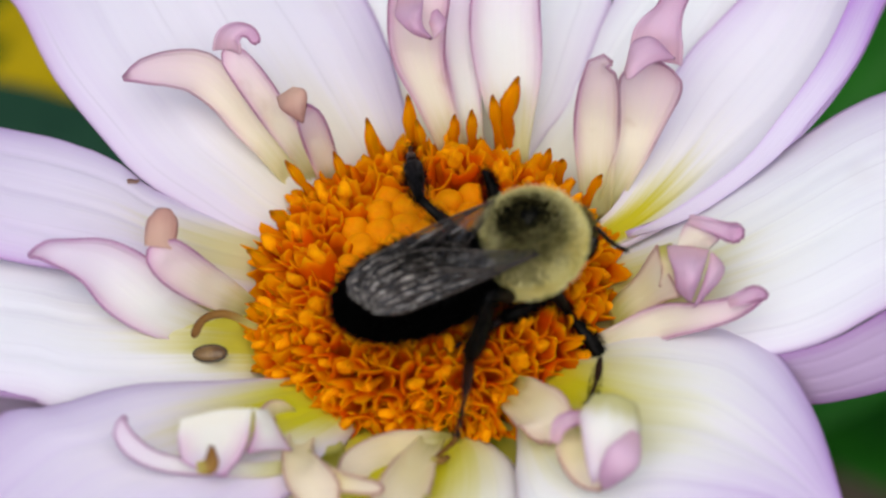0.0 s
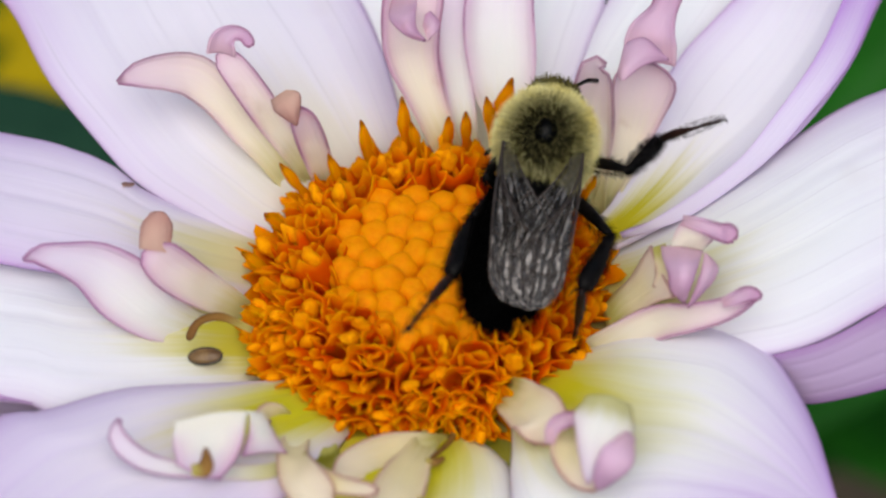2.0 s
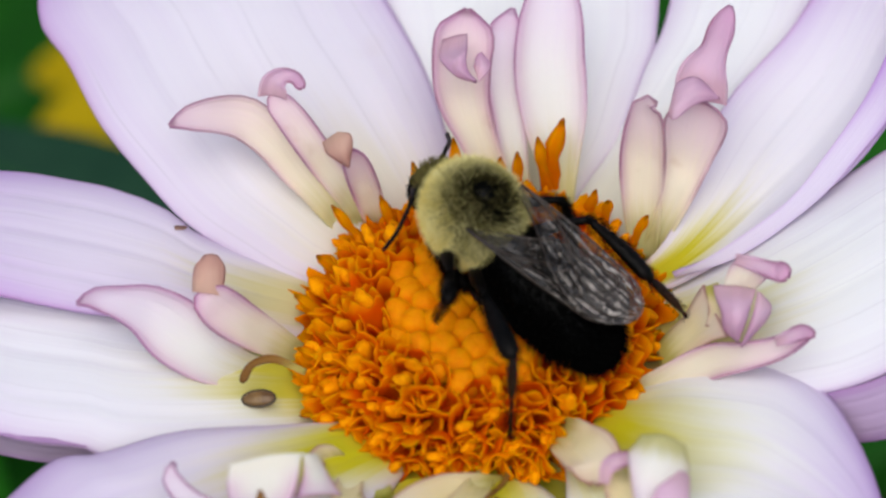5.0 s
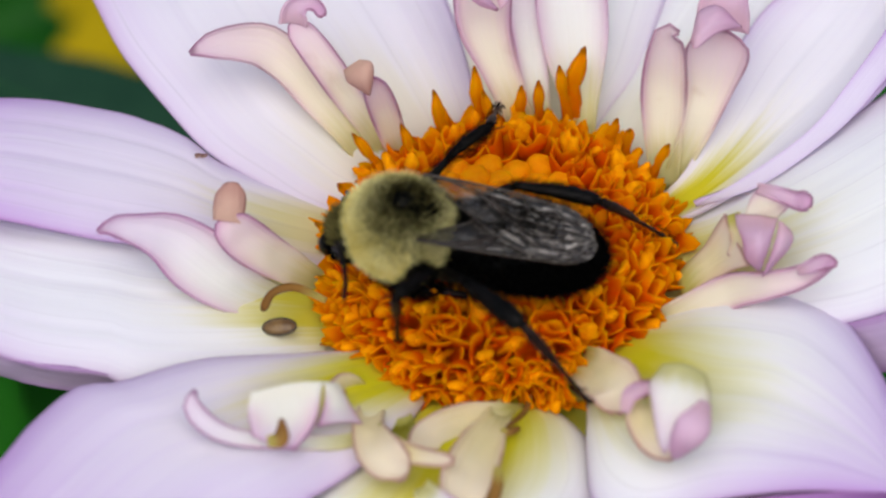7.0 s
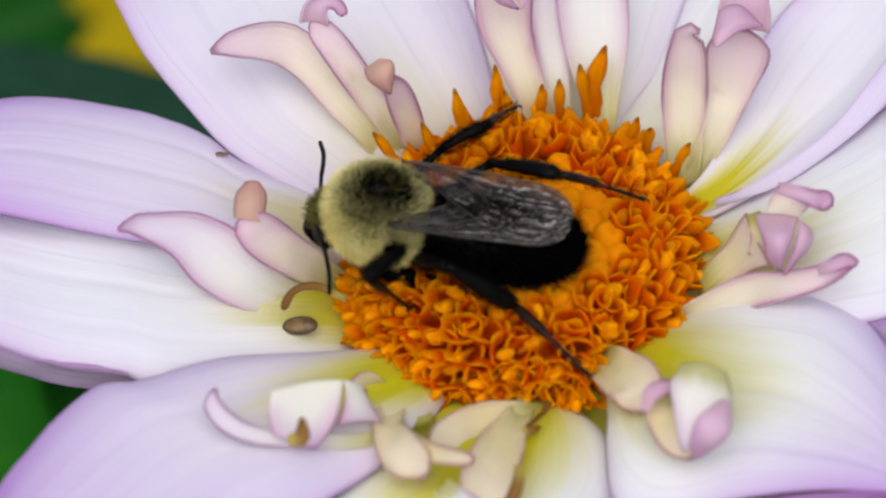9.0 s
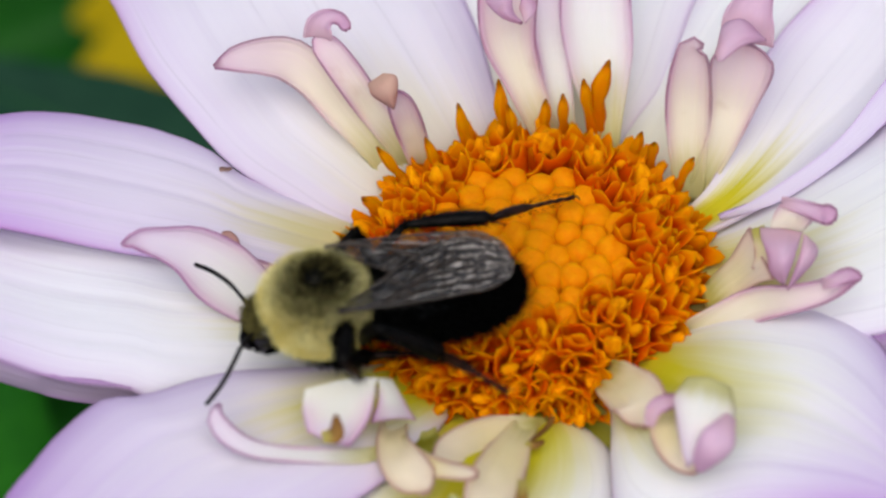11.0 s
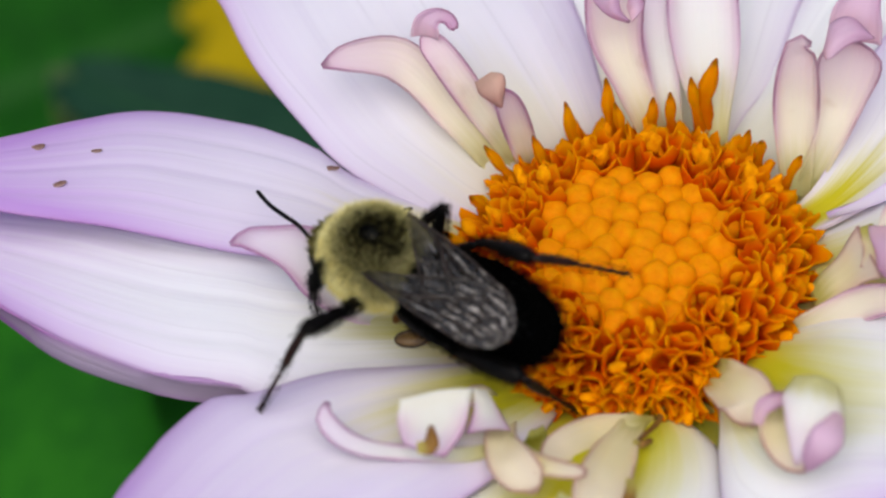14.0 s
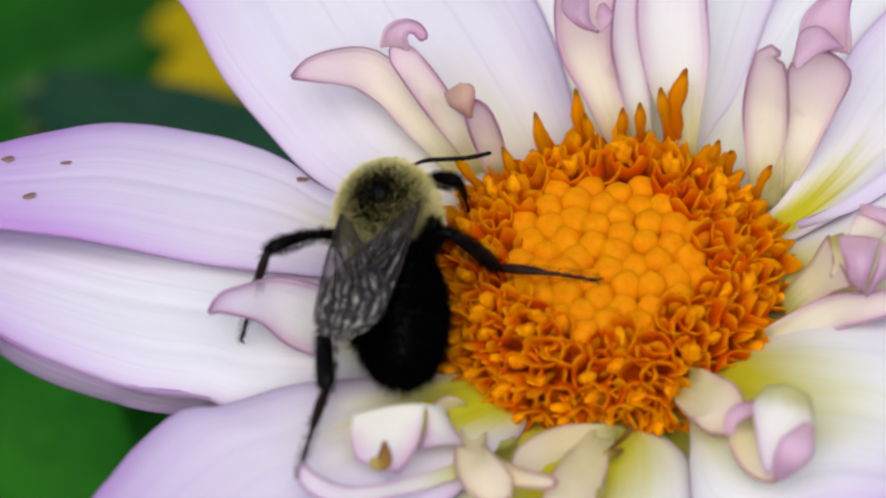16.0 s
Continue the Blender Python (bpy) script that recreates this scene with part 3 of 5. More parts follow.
petaloid([(0.45, -8.16, 0.80), (-0.42, -10.53, 2.20), (-1.29, -13.36, 3.60), (-1.83, -15.57, 4.20), (-1.68, -16.98, 4.00), (-1.36, -17.48, 3.80)], [0.17, 0.55, 1.0, 1.25, 0.97, 0.29], cup=0.4, kind=4)
petaloid([(-0.44, -15.06, 4.60), (-0.50, -16.33, 4.80), (-0.88, -17.37, 4.70), (-1.46, -17.82, 4.30)], [0.11, 0.23, 0.26, 0.14], cup=0.6, kind=2)
petaloid([(0.9, -9.3, 1.1), (-0.24, -10.33, 1.93), (-2.15, -10.97, 2.31), (-3.78, -11.84, 2.63), (-4.72, -12.58, 2.75)], [0.25, 0.70, 0.91, 0.74, 0.23], cup=0.25, kind=4)
petaloid([(1.72, -7.73, 0.66), (2.67, -8.78, 0.76), (3.39, -9.88, 0.76), (3.79, -11.40, 0.76)], [0.57, 0.86, 0.86, 0.29], cup=0.2, kind=3)
petaloid([(-4.07, -15.65, 3.90), (-3.47, -16.97, 4.40), (-2.54, -18.01, 4.40), (-1.63, -18.50, 3.80)], [0.34, 0.68, 0.85, 0.68], cup=0.35, kind=5)
petaloid([(3.40, -6.82, 1.96), (4.48, -9.10, 3.75), (5.19, -10.53, 4.40), (5.18, -11.42, 3.60)], [0.69, 1.14, 1.26, 0.69], cup=0.3, kind=4)
petaloid([(6.98, -10.33, 4.55), (6.63, -12.23, 4.88), (7.00, -13.91, 5.01), (7.71, -14.93, 4.87)], [0.51, 0.91, 0.80, 0.23], cup=0.45, kind=4)
petaloid([(8.48, -10.91, 6.66), (8.17, -12.43, 6.93), (7.70, -13.82, 6.61), (7.31, -15.07, 5.45)], [1.09, 1.49, 0.91, 0.14], cup=-0.35, kind=5)
petaloid([(5.59, -12.65, 5.48), (5.82, -11.96, 5.80), (6.41, -11.78, 6.12), (7.41, -11.50, 6.04)], [0.11, 0.26, 0.29, 0.14], cup=0.5, kind=1)
petaloid([(9.36, -13.14, 6.89), (8.77, -14.49, 7.06), (8.13, -15.12, 6.37), (7.79, -15.25, 5.28)], [0.29, 0.80, 0.63, 0.17], cup=-0.3, kind=1)
petaloid([(1.16, -7.74, 0.69), (1.00, -9.81, 2.04), (0.44, -11.15, 2.83), (-0.03, -11.70, 3.00)], [0.06, 0.09, 0.07, 0.06], cup=0.4, kind=2)
petaloid([(-0.25, -11.51, 2.56), (0.16, -11.76, 2.71), (0.63, -11.36, 2.52)], [0.06, 0.14, 0.06], cup=0.4, kind=2)
petaloid([(-6.11, 6.14, 0.40), (-7.52, 6.91, 2.00), (-8.49, 7.54, 3.20), (-9.62, 8.38, 4.20), (-10.79, 9.38, 5.40), (-12.00, 9.88, 6.30), (-13.38, 9.55, 7.00), (-14.76, 8.94, 7.50), (-15.73, 8.41, 7.60)], [0.48, 0.57, 0.68, 0.80, 0.97, 1.08, 0.88, 0.60, 0.29], cup=0.3, kind=0)
petaloid([(-5.81, 6.75, 0.80), (-6.77, 7.44, 2.70), (-7.87, 8.10, 4.30), (-8.74, 8.60, 5.80), (-9.64, 9.28, 7.00), (-10.29, 9.91, 7.60), (-10.48, 10.40, 8.00)], [0.46, 0.57, 0.66, 0.74, 0.71, 0.63, 0.51], cup=0.3, kind=0)
petaloid([(-5.10, 6.50, 0.40), (-5.43, 6.60, 2.00), (-5.85, 6.69, 4.00), (-6.27, 6.67, 6.00), (-6.66, 6.95, 7.20)], [0.43, 0.51, 0.63, 0.63, 0.40], cup=0.5, kind=0)
petaloid([(2.28, 7.70, 0.40), (1.99, 8.61, 2.00), (1.48, 11.12, 4.00), (1.19, 13.21, 5.60), (1.28, 14.69, 7.00), (1.72, 15.75, 8.00)], [0.34, 0.46, 0.69, 0.86, 0.91, 0.29], cup=0.3, kind=5)
petaloid([(1.62, 7.45, 0.40), (0.97, 8.23, 2.00), (-0.19, 9.91, 4.50), (-0.88, 11.29, 6.00), (-0.96, 12.36, 7.40), (-0.75, 13.79, 8.40), (-0.61, 14.81, 9.00)], [0.44, 0.60, 0.88, 1.26, 1.43, 1.37, 0.57], cup=0.45, kind=0)
petaloid([(4.18, 7.67, 0.40), (4.04, 8.60, 2.00), (3.75, 11.45, 4.50), (3.55, 13.56, 6.50), (3.75, 15.67, 8.50), (3.76, 17.84, 10.00)], [0.51, 0.69, 1.60, 1.74, 1.37, 0.14], cup=0.35, kind=5)
petaloid([(8.24, 5.41, -0.10), (8.22, 6.35, 1.50), (8.19, 8.21, 4.00), (8.28, 9.07, 6.30), (8.36, 9.37, 7.60), (8.86, 9.19, 7.80)], [0.60, 0.80, 1.06, 0.91, 0.51, 0.17], cup=0.5, kind=0)
petaloid([(11.17, 10.08, 6.80), (11.28, 10.81, 8.00), (11.84, 11.63, 9.00), (12.25, 12.26, 10.00), (12.73, 13.35, 10.50)], [1.26, 1.20, 0.63, 0.57, 0.17], cup=0.4, kind=1)
petaloid([(8.53, 5.62, -0.10), (9.23, 6.35, 1.50), (10.02, 7.35, 3.00), (10.50, 8.42, 4.20), (10.90, 9.15, 6.20), (11.07, 9.69, 7.40)], [0.40, 0.54, 0.76, 1.08, 1.52, 1.26], cup=0.5, kind=0)
petaloid([(12.33, -0.51, 7.20), (13.18, -0.99, 7.40), (14.12, -1.46, 7.40), (14.55, -1.44, 7.20), (14.83, -1.63, 7.00)], [0.14, 0.23, 0.34, 0.43, 0.26], cup=0.5, kind=1)
petaloid([(6.32, -3.92, -0.60), (7.78, -4.18, 1.00), (10.79, -3.79, 3.00), (12.65, -4.27, 4.20), (14.11, -4.47, 5.00), (15.30, -4.40, 5.80), (15.93, -4.44, 6.20)], [0.51, 0.69, 0.80, 0.63, 0.51, 0.40, 0.23], cup=0.4, kind=0)
petaloid([(14.21, -4.45, 5.60), (14.78, -4.57, 6.10), (15.43, -4.45, 6.30), (15.98, -4.67, 6.40)], [0.11, 0.23, 0.29, 0.11], cup=0.5, kind=1)
THUMB = [petaloid([(-9.15, -0.95, 0.30), (-10.47, -1.26, 2.10), (-11.86, -1.59, 3.90), (-12.89, -1.61, 5.20), (-13.53, -1.31, 5.90), (-13.70, -0.82, 6.00)], [0.51, 0.77, 1.00, 1.03, 0.85, 0.68], cup=0.3, kind=0), petaloid([(-13.64, -1.17, 5.90), (-13.53, -0.56, 6.30), (-13.45, 0.13, 6.60), (-13.43, 0.62, 6.70)], [0.71, 0.80, 0.74, 0.40], cup=-0.5, kind=6, blunt=True)]
PRESSED = petaloid([(-9.17, -1.49, -0.40), (-11.21, -2.32, 1.00), (-12.82, -2.73, 2.20), (-14.02, -2.61, 3.20), (-15.23, -2.13, 4.20), (-16.57, -1.66, 5.20), (-17.89, -1.75, 6.00), (-19.07, -1.97, 6.60), (-19.75, -2.53, 7.00)], [0.51, 0.68, 1.08, 1.43, 1.60, 1.25, 0.77, 0.48, 0.20], cup=0.3, kind=5)
petaloid([(-8.88, -3.29, 2.20), (-10.39, -3.06, 3.00), (-11.47, -3.56, 3.20), (-11.95, -4.49, 3.00)], [0.10, 0.15, 0.13, 0.20], cup=0.5, kind=2)
fold([(-11.97, -11.98, 6.60), (-12.03, -12.82, 6.00), (-11.87, -13.60, 5.20)], [(-8.52, -11.35, 6.30), (-9.02, -13.15, 5.70), (-9.94, -14.33, 5.00)], bulge=-0.45, kind=5, moved=True)
fold([(-8.52, -11.35, 6.30), (-8.75, -12.4, 5.77), (-9.0, -13.1, 5.0)], [(-7.95, -10.98, 5.60), (-7.34, -11.58, 4.50), (-6.83, -11.74, 3.60)], bulge=0.25, kind=5, moved=True)
fold([(8.55, -1.56, 1.50), (9.91, -0.73, 3.40), (10.90, -0.63, 5.20)], [(8.78, -3.16, 1.50), (10.54, -2.88, 3.20), (11.97, -3.45, 4.60)], bulge=0.3, kind=4)
fold([(10.82, -0.91, 5.50), (11.10, -1.81, 5.20), (10.87, -2.31, 4.40)], [(11.38, -0.94, 5.80), (11.75, -1.97, 5.40), (11.62, -3.24, 4.60)], bulge=-0.2, kind=4)
fold([(11.39, -1.24, 6.00), (11.52, -3.13, 6.20), (11.53, -3.97, 5.80), (12.20, -4.05, 5.00)], [(13.44, -1.66, 6.20), (13.03, -3.28, 6.60), (12.77, -4.01, 6.20), (12.37, -4.27, 5.20)], bulge=0.7, kind=1)
fold([(13.34, -1.67, 6.00), (13.12, -2.80, 6.00), (12.83, -3.54, 5.60), (12.39, -4.12, 5.00)], [(13.55, -1.74, 6.00), (14.08, -2.20, 5.60), (13.76, -3.05, 5.20), (12.78, -3.82, 4.80)], bulge=0.4, kind=1)
fold([(11.84, -1.47, 6.20), (12.06, -0.89, 6.80), (12.39, -0.47, 7.20)], [(13.44, -1.62, 6.20), (13.81, -1.45, 6.60), (14.24, -1.20, 7.00)], bulge=0.3, kind=0)
fold([(9.39, 8.45, 8.20), (9.71, 9.77, 8.60), (10.78, 9.89, 8.80), (11.96, 9.06, 8.40)], [(9.47, 8.15, 8.20), (9.85, 7.49, 8.60), (10.72, 8.14, 8.80), (12.01, 8.91, 8.40)], bulge=0.5, kind=1)
fold([(-1.96, 13.40, 8.40), (-1.92, 11.47, 8.80), (-1.17, 10.05, 9.00), (-0.18, 9.91, 8.60)], [(-0.66, 13.22, 8.80), (-0.55, 11.30, 9.40), (-0.55, 10.33, 9.20), (-0.09, 10.03, 8.60)], bulge=0.5, kind=1)
fold([(-0.49, 10.89, 8.80), (-0.32, 11.59, 9.00), (-0.03, 11.86, 9.00)], [(-0.09, 9.86, 8.70), (0.39, 10.38, 8.80), (0.45, 11.15, 8.80)], bulge=0.2, kind=1)
fold([(-8.11, 7.46, 7.30), (-7.78, 6.46, 7.40), (-6.59, 5.92, 7.00)], [(-7.30, 7.14, 8.20), (-6.50, 6.78, 8.20), (-6.51, 5.95, 7.10)], bulge=0.5, kind=6)
petaloid([(-10.56, 9.95, 7.90), (-10.45, 10.33, 8.50), (-9.95, 10.58, 8.80), (-9.38, 10.42, 8.80), (-9.01, 9.90, 8.60)], [0.63, 0.54, 0.31, 0.23, 0.20], cup=0.5, kind=1)


# ---- the disc ----
def receptacle():
    verts, faces = [], []
    rings, sides = 14, 40
    for i in range(rings + 1):
        r = 8.4 * i / rings
        z = 0.6 + 1.2 * (1 - (r / 8.4) ** 2) if i < rings else -0.6
        for j in range(sides):
            w = 2 * math.pi * j / sides
            verts.append((r * math.cos(w), r * math.sin(w), z))
    for k in range(1, 7):
        r, z = 8.0 - 0.9 * k, -0.6 - 0.9 * k
        for j in range(sides):
            w = 2 * math.pi * j / sides
            verts.append((r * math.cos(w), r * math.sin(w), z))
    total = rings + 7
    for i in range(total - 1):
        for j in range(sides):
            faces.append((i * sides + j, i * sides + (j + 1) % sides, (i + 1) * sides + (j + 1) % sides, (i + 1) * sides + j))
    part("receptacle", scaled_mesh("receptacle", (verts, [f[::-1] for f in faces])), RECEPTACLE, dahlia, at=RISE)
    pts = spline([(0, 0, -5), (1, 2, -60), (3, 6, -180), (0, 0, GROUND * 1000)], 30)
    part("stem", scaled_mesh("stem", tube("stem", pts, [2.2] * 30, 12)), STEM_GREEN, dahlia, "green round stem", at=RISE)


receptacle()


def lathe(profile, sides):
    """Rings (radius, height) swept round z; a radius may be a function of the turn that gives radius and height."""
    verts, faces = [], []
    for ring in profile:
        for j in range(sides):
            w = 2 * math.pi * j / sides
            r, z = ring(w) if callable(ring) else ring
            verts.append((r * math.cos(w), r * math.sin(w), z))
    for i in range(len(profile) - 1):
        for j in range(sides):
            faces.append((i * sides + j, i * sides + (j + 1) % sides, (i + 1) * sides + (j + 1) % sides, (i + 1) * sides + j))
    return np.array(verts), faces


def bud_mesh(k):
    """A closed floret: a soft blunt dome, a little five-sided and lumpy."""
    rng = random.Random(k)
    r = 0.8 + 0.05 * rng.random()
    prof = [(0.5, -1.6), (0.6, -0.9), (r * 0.9, -0.35), (r, 0.0), (r * 0.98, 0.3), (r * 0.88, 0.58), (r * 0.66, 0.8), (r * 0.42, 0.9), (r * 0.2, 0.93), (0.01, 0.9)]
    five = lambda q, z: (lambda w: (q * (1 + (0.02 + 0.03 * (z > 0.5)) * math.cos(5 * w + k)), z))
    v, f = lathe([five(*p) for p in prof], 20)
    v = np.array([Vector(p) * (1 + 0.1 * noise.noise(Vector(p) * 1.3 + Vector((k * 3.1, 0, 0)))) for p in v])
    return scaled_mesh("bud", (v, f))


def floret_mesh(k, lobe, flare):
    """An open tubular floret: five fleshy pointed lobes round a hollow throat."""
    rng = random.Random(100 + k)
    tilt = [rng.uniform(-1.2, 0.5) for _ in range(5)]
    reach = [rng.uniform(0.5, 1.25) for _ in range(5)]
    shift = rng.uniform(-0.2, 0.2)

    def lip(share, gap):
        def ring(w):
            c = (w * 5 / (2 * math.pi) + shift) % 5
            n = int(c + 0.5) % 5
            peak = max(0.0, 1 - 1.9 * abs(c - round(c)) ** 1.15)
            out = peak * share * reach[n] * lobe
            thin = gap * (1 - 0.35 * share * peak)
            return (0.84 + out * flare * (1 + tilt[n]) * 0.55 - thin, 2.7 + 0.25 * share + out - 0.3 * share * (1 - peak))
        return ring

    oval = 1 + 0.25 * rng.random()
    prof = [(0.36, 0.0), (0.42, 0.9), (0.64, 1.6), (0.86, 2.2), (0.92, 2.65), lip(0.35, -0.08), lip(0.75, -0.06), lip(1.0, -0.02), lip(1.0, 0.05), lip(0.6, 0.1), lip(0.25, 0.14), (0.66, 2.45), (0.58, 2.1), (0.42, 1.8), (0.02, 1.65)]
    v, f = lathe(prof, 25)
    soft = lambda x, y, z: 0.14 * noise.noise(Vector((x * 1.3, y * 1.3, z + 5 * k))) + 0.03 * noise.noise(Vector((x * 4, y * 4, z * 2 + k)))
    v = np.array([(x * oval + soft(x, y, z), y / oval + soft(y, z, x), z + soft(z, x, y)) for x, y, z in v])
    return scaled_mesh("floret", (v, f))


def stamen_mesh(k):
    rng = random.Random(200 + k)
    lean = rng.uniform(0, 6.28)
    tip = (0.34 * math.cos(lean), 0.34 * math.sin(lean), 2.9)
    pts = spline([(0, 0, 1.4), (0.05, 0.03, 2.3), tip], 6)
    stalk = tube("s", pts, [0.17, 0.17, 0.18, 0.19, 0.2, 0.2], 7)
    head = ellipsoid((0, 0, 0), (0.4, 0.55 + 0.16 * (k % 3), 0.3), 9, 12)
    lump = [1 + 0.8 * noise.noise(Vector((2.2 * x + k, 2.2 * y, 2.2 * z))) for x, y, z in head[0]]
    hv = np.array([(x * q + tip[0], z * q + tip[1], y * q + tip[2] + 0.25) for (x, y, z), q in zip(head[0], lump)])
    return scaled_mesh("stamen", merged(stalk, (hv, [f[::-1] for f in head[1]])))


def spear_mesh(k):
    """A slender floret still closed, ending in one or two points."""
    rng = random.Random(300 + k)
    prof = [(0.6, -2.2), (0.55, -1.2), (0.42, -0.2), (0.36, 0.5), (0.48, 1.1), (0.54, 1.6), (0.42, 2.2), (0.24, 2.65), (0.15, 2.95), (0.02, 3.15)]
    ribbed = lambda q, z: (lambda w: (q * (1 + 0.16 * math.cos(5 * w + k)), z))
    piece = lathe([ribbed(*p) for p in prof], 15)
    bend = rng.uniform(-0.2, 0.16)
    verts = np.array([(x + bend * max(z, 0) ** 2 * 0.4 + 0.12 * noise.noise(Vector((z * 1.4, k, y))), y * 0.72 + 0.1 * noise.noise(Vector((k, z * 1.5, x))), z) for x, y, z in piece[0]])
    return scaled_mesh("spear", (verts, piece[1]))


BUDS = [bud_mesh(k) for k in range(4)]
FLORETS = [floret_mesh(k, 0.5 + 0.16 * (k % 3), 0.6) for k in range(12)]
RIM_FLORETS = [floret_mesh(20 + k, 0.8 + 0.25 * (k % 2), 0.6) for k in range(6)]
STAMENS = [stamen_mesh(k) for k in range(6)]
SPEARS = [spear_mesh(k) for k in range(4)]


def stand(tip_end, axis, length, spin, scale):
    """A pose for a floret whose mouth lies at tip_end."""
    axis = Vector(axis).normalized()
    turn = axis.to_track_quat("Z", "Y").to_matrix().to_4x4()
    base = Vector(tip_end) - axis * length * scale
    return RISE @ Matrix.Translation(base * MM) @ turn @ pose(0, 0, 0, 0, 0, spin) @ Matrix.Scale(scale, 4)


def disc_florets():
    rng = random.Random(11)
    golden = math.pi * (3 - math.sqrt(5))
    buds = 50
    for n in range(buds):
        r, w = 0.735 * math.sqrt(n + 0.4), n * golden
        z = 3.55 + 0.4 * (1 - (r / 5.2) ** 2) + rng.uniform(-0.15, 0.15)
        axis = (0.07 * r * math.cos(w), 0.07 * r * math.sin(w), 1)
        at = stand((r * math.cos(w), r * math.sin(w), z), axis, 0.8, rng.uniform(0, 360), rng.uniform(0.92, 1.1))
        part("floret_bud", BUDS[n % 4], BUD, dahlia, at=at)
    count = 128
    for n in range(count):
        s = (n + 0.5) / count
        r = math.sqrt(5.3**2 + (9.2**2 - 5.3**2) * s)
        w = (buds + n) * golden + rng.uniform(-0.06, 0.06)
        k = (r - 5.3) / 3.9
        z = 3.95 - 0.4 * k - 2.6 * k * k + rng.uniform(-0.4, 0.35)
        lean = radians(4 + 62 * k**1.2)
        axis = (math.sin(lean) * math.cos(w) + rng.gauss(0, 0.22), math.sin(lean) * math.sin(w) + rng.gauss(0, 0.22), math.cos(lean))
        at = stand((r * math.cos(w), r * math.sin(w), z), axis, 3.2, rng.uniform(0, 360), rng.uniform(0.88, 1.2))
        kinds = RIM_FLORETS if k > 0.75 else FLORETS
        ob = part("disc_floret", kinds[n % len(kinds)], FLORET, dahlia, at=at)
        if rng.random() < 0.5:
            part("stamen", STAMENS[n % 6], POLLEN, ob)
    # The disc spills over towards the front.
    for n in range(50):
        turn = 192 + 2.2 * n + rng.uniform(-1.5, 1.5)
        w, inner = radians(turn), n % 2
        r = 9.0 + 1.35 * math.exp(-(((turn - 236) / 26) ** 2)) + 0.2 * math.exp(-(((turn - 290) / 15) ** 2)) - 0.9 * inner
        z = 1.7 + 0.5 * inner + rng.uniform(-0.2, 0.2)
        axis = (math.cos(w) * 0.9 + rng.gauss(0, 0.25), math.sin(w) * 0.9 + rng.gauss(0, 0.25), 0.6)
        at = stand((r * math.cos(w), r * math.sin(w), z), axis, 3.2, rng.uniform(0, 360), rng.uniform(0.8, 1.05))
        ob = part("disc_floret", RIM_FLORETS[n % 6] if n % 3 else FLORETS[n % 12], FLORET, dahlia, at=at)
        if n % 3 == 0:
            part("stamen", STAMENS[n % 6], POLLEN, ob)


disc_florets()


def spears():
    """Closed slender florets standing up along the rim."""
    rng = random.Random(5)
    for tip, foot in (
        ((-8.50, 2.97, 4.20), (-6.96, 3.28, 1.20)), ((-9.47, 0.61, 3.60), (-7.77, 0.87, 1.00)), ((-7.62, 5.54, 4.40), (-6.13, 5.56, 1.60)),
        ((-5.19, 5.96, 4.60), (-4.40, 5.93, 1.60)), ((-3.69, 7.50, 5.00), (-2.90, 7.48, 2.00)), ((-1.65, 8.75, 5.40), (-1.07, 8.24, 2.00)),
        ((-0.96, 7.76, 5.00), (-0.57, 7.85, 2.00)), ((1.74, 8.22, 5.20), (1.93, 8.23, 2.00)), ((2.78, 9.04, 5.40), (3.34, 8.82, 2.20)),
        ((3.62, 9.91, 5.80), (3.63, 8.99, 2.00)), ((5.74, 6.31, 4.60), (5.31, 6.49, 1.80)), ((6.60, 6.17, 4.40), (6.18, 6.27, 1.60)),
        ((8.35, 5.08, 4.00), (7.61, 5.31, 1.40)), ((-9.30, -2.32, 3.00), (-7.56, -1.86, 0.80)), ((0.82, 8.13, 5.00), (0.97, 8.04, 2.00)),
        ((-9.14, -5.33, 1.20), (-7.38, -4.21, 0.40)), ((8.83, -1.05, 2.00), (7.61, -0.47, 0.80)), ((9.08, 1.36, 2.60), (7.82, 2.29, 1.00)),
    ):
        tip, foot = Vector(tip), Vector(foot)
        size = (tip - foot).length / 4.2
        at = stand(tip, tip - foot, 3.15, rng.uniform(-25, 25), size)
        part("floret_spear", SPEARS[rng.randrange(4)], FLORET_TIP, dahlia, at=at)


spears()


# ---- small loose things on the petals ----
def seed_husk():
    at = Vector((-11.18, -4.53, 1.71)) * MM
    ob = thing("seed_husk", "small flat brown seed lying on a petal", "seed", Matrix.Translation(at) @ pose(0, 0, 0, 14, -8, -4))
    part("seed", scaled_mesh("seed", ellipsoid((0, 0, 0), (0.42, 0.82, 0.22), 10, 14)), SEED_SKIN, ob, at=pose(0, 0, 0, 0, 0, 90))
    ring = [(0.83 * math.sin(w), 0.43 * math.cos(w), 0.02) for w in np.linspace(0, 2 * math.pi, 29)]
    part("rim", scaled_mesh("rim", tube("rim", ring, [0.07] * 29, 6)), SEED_RIM, ob)


seed_husk()


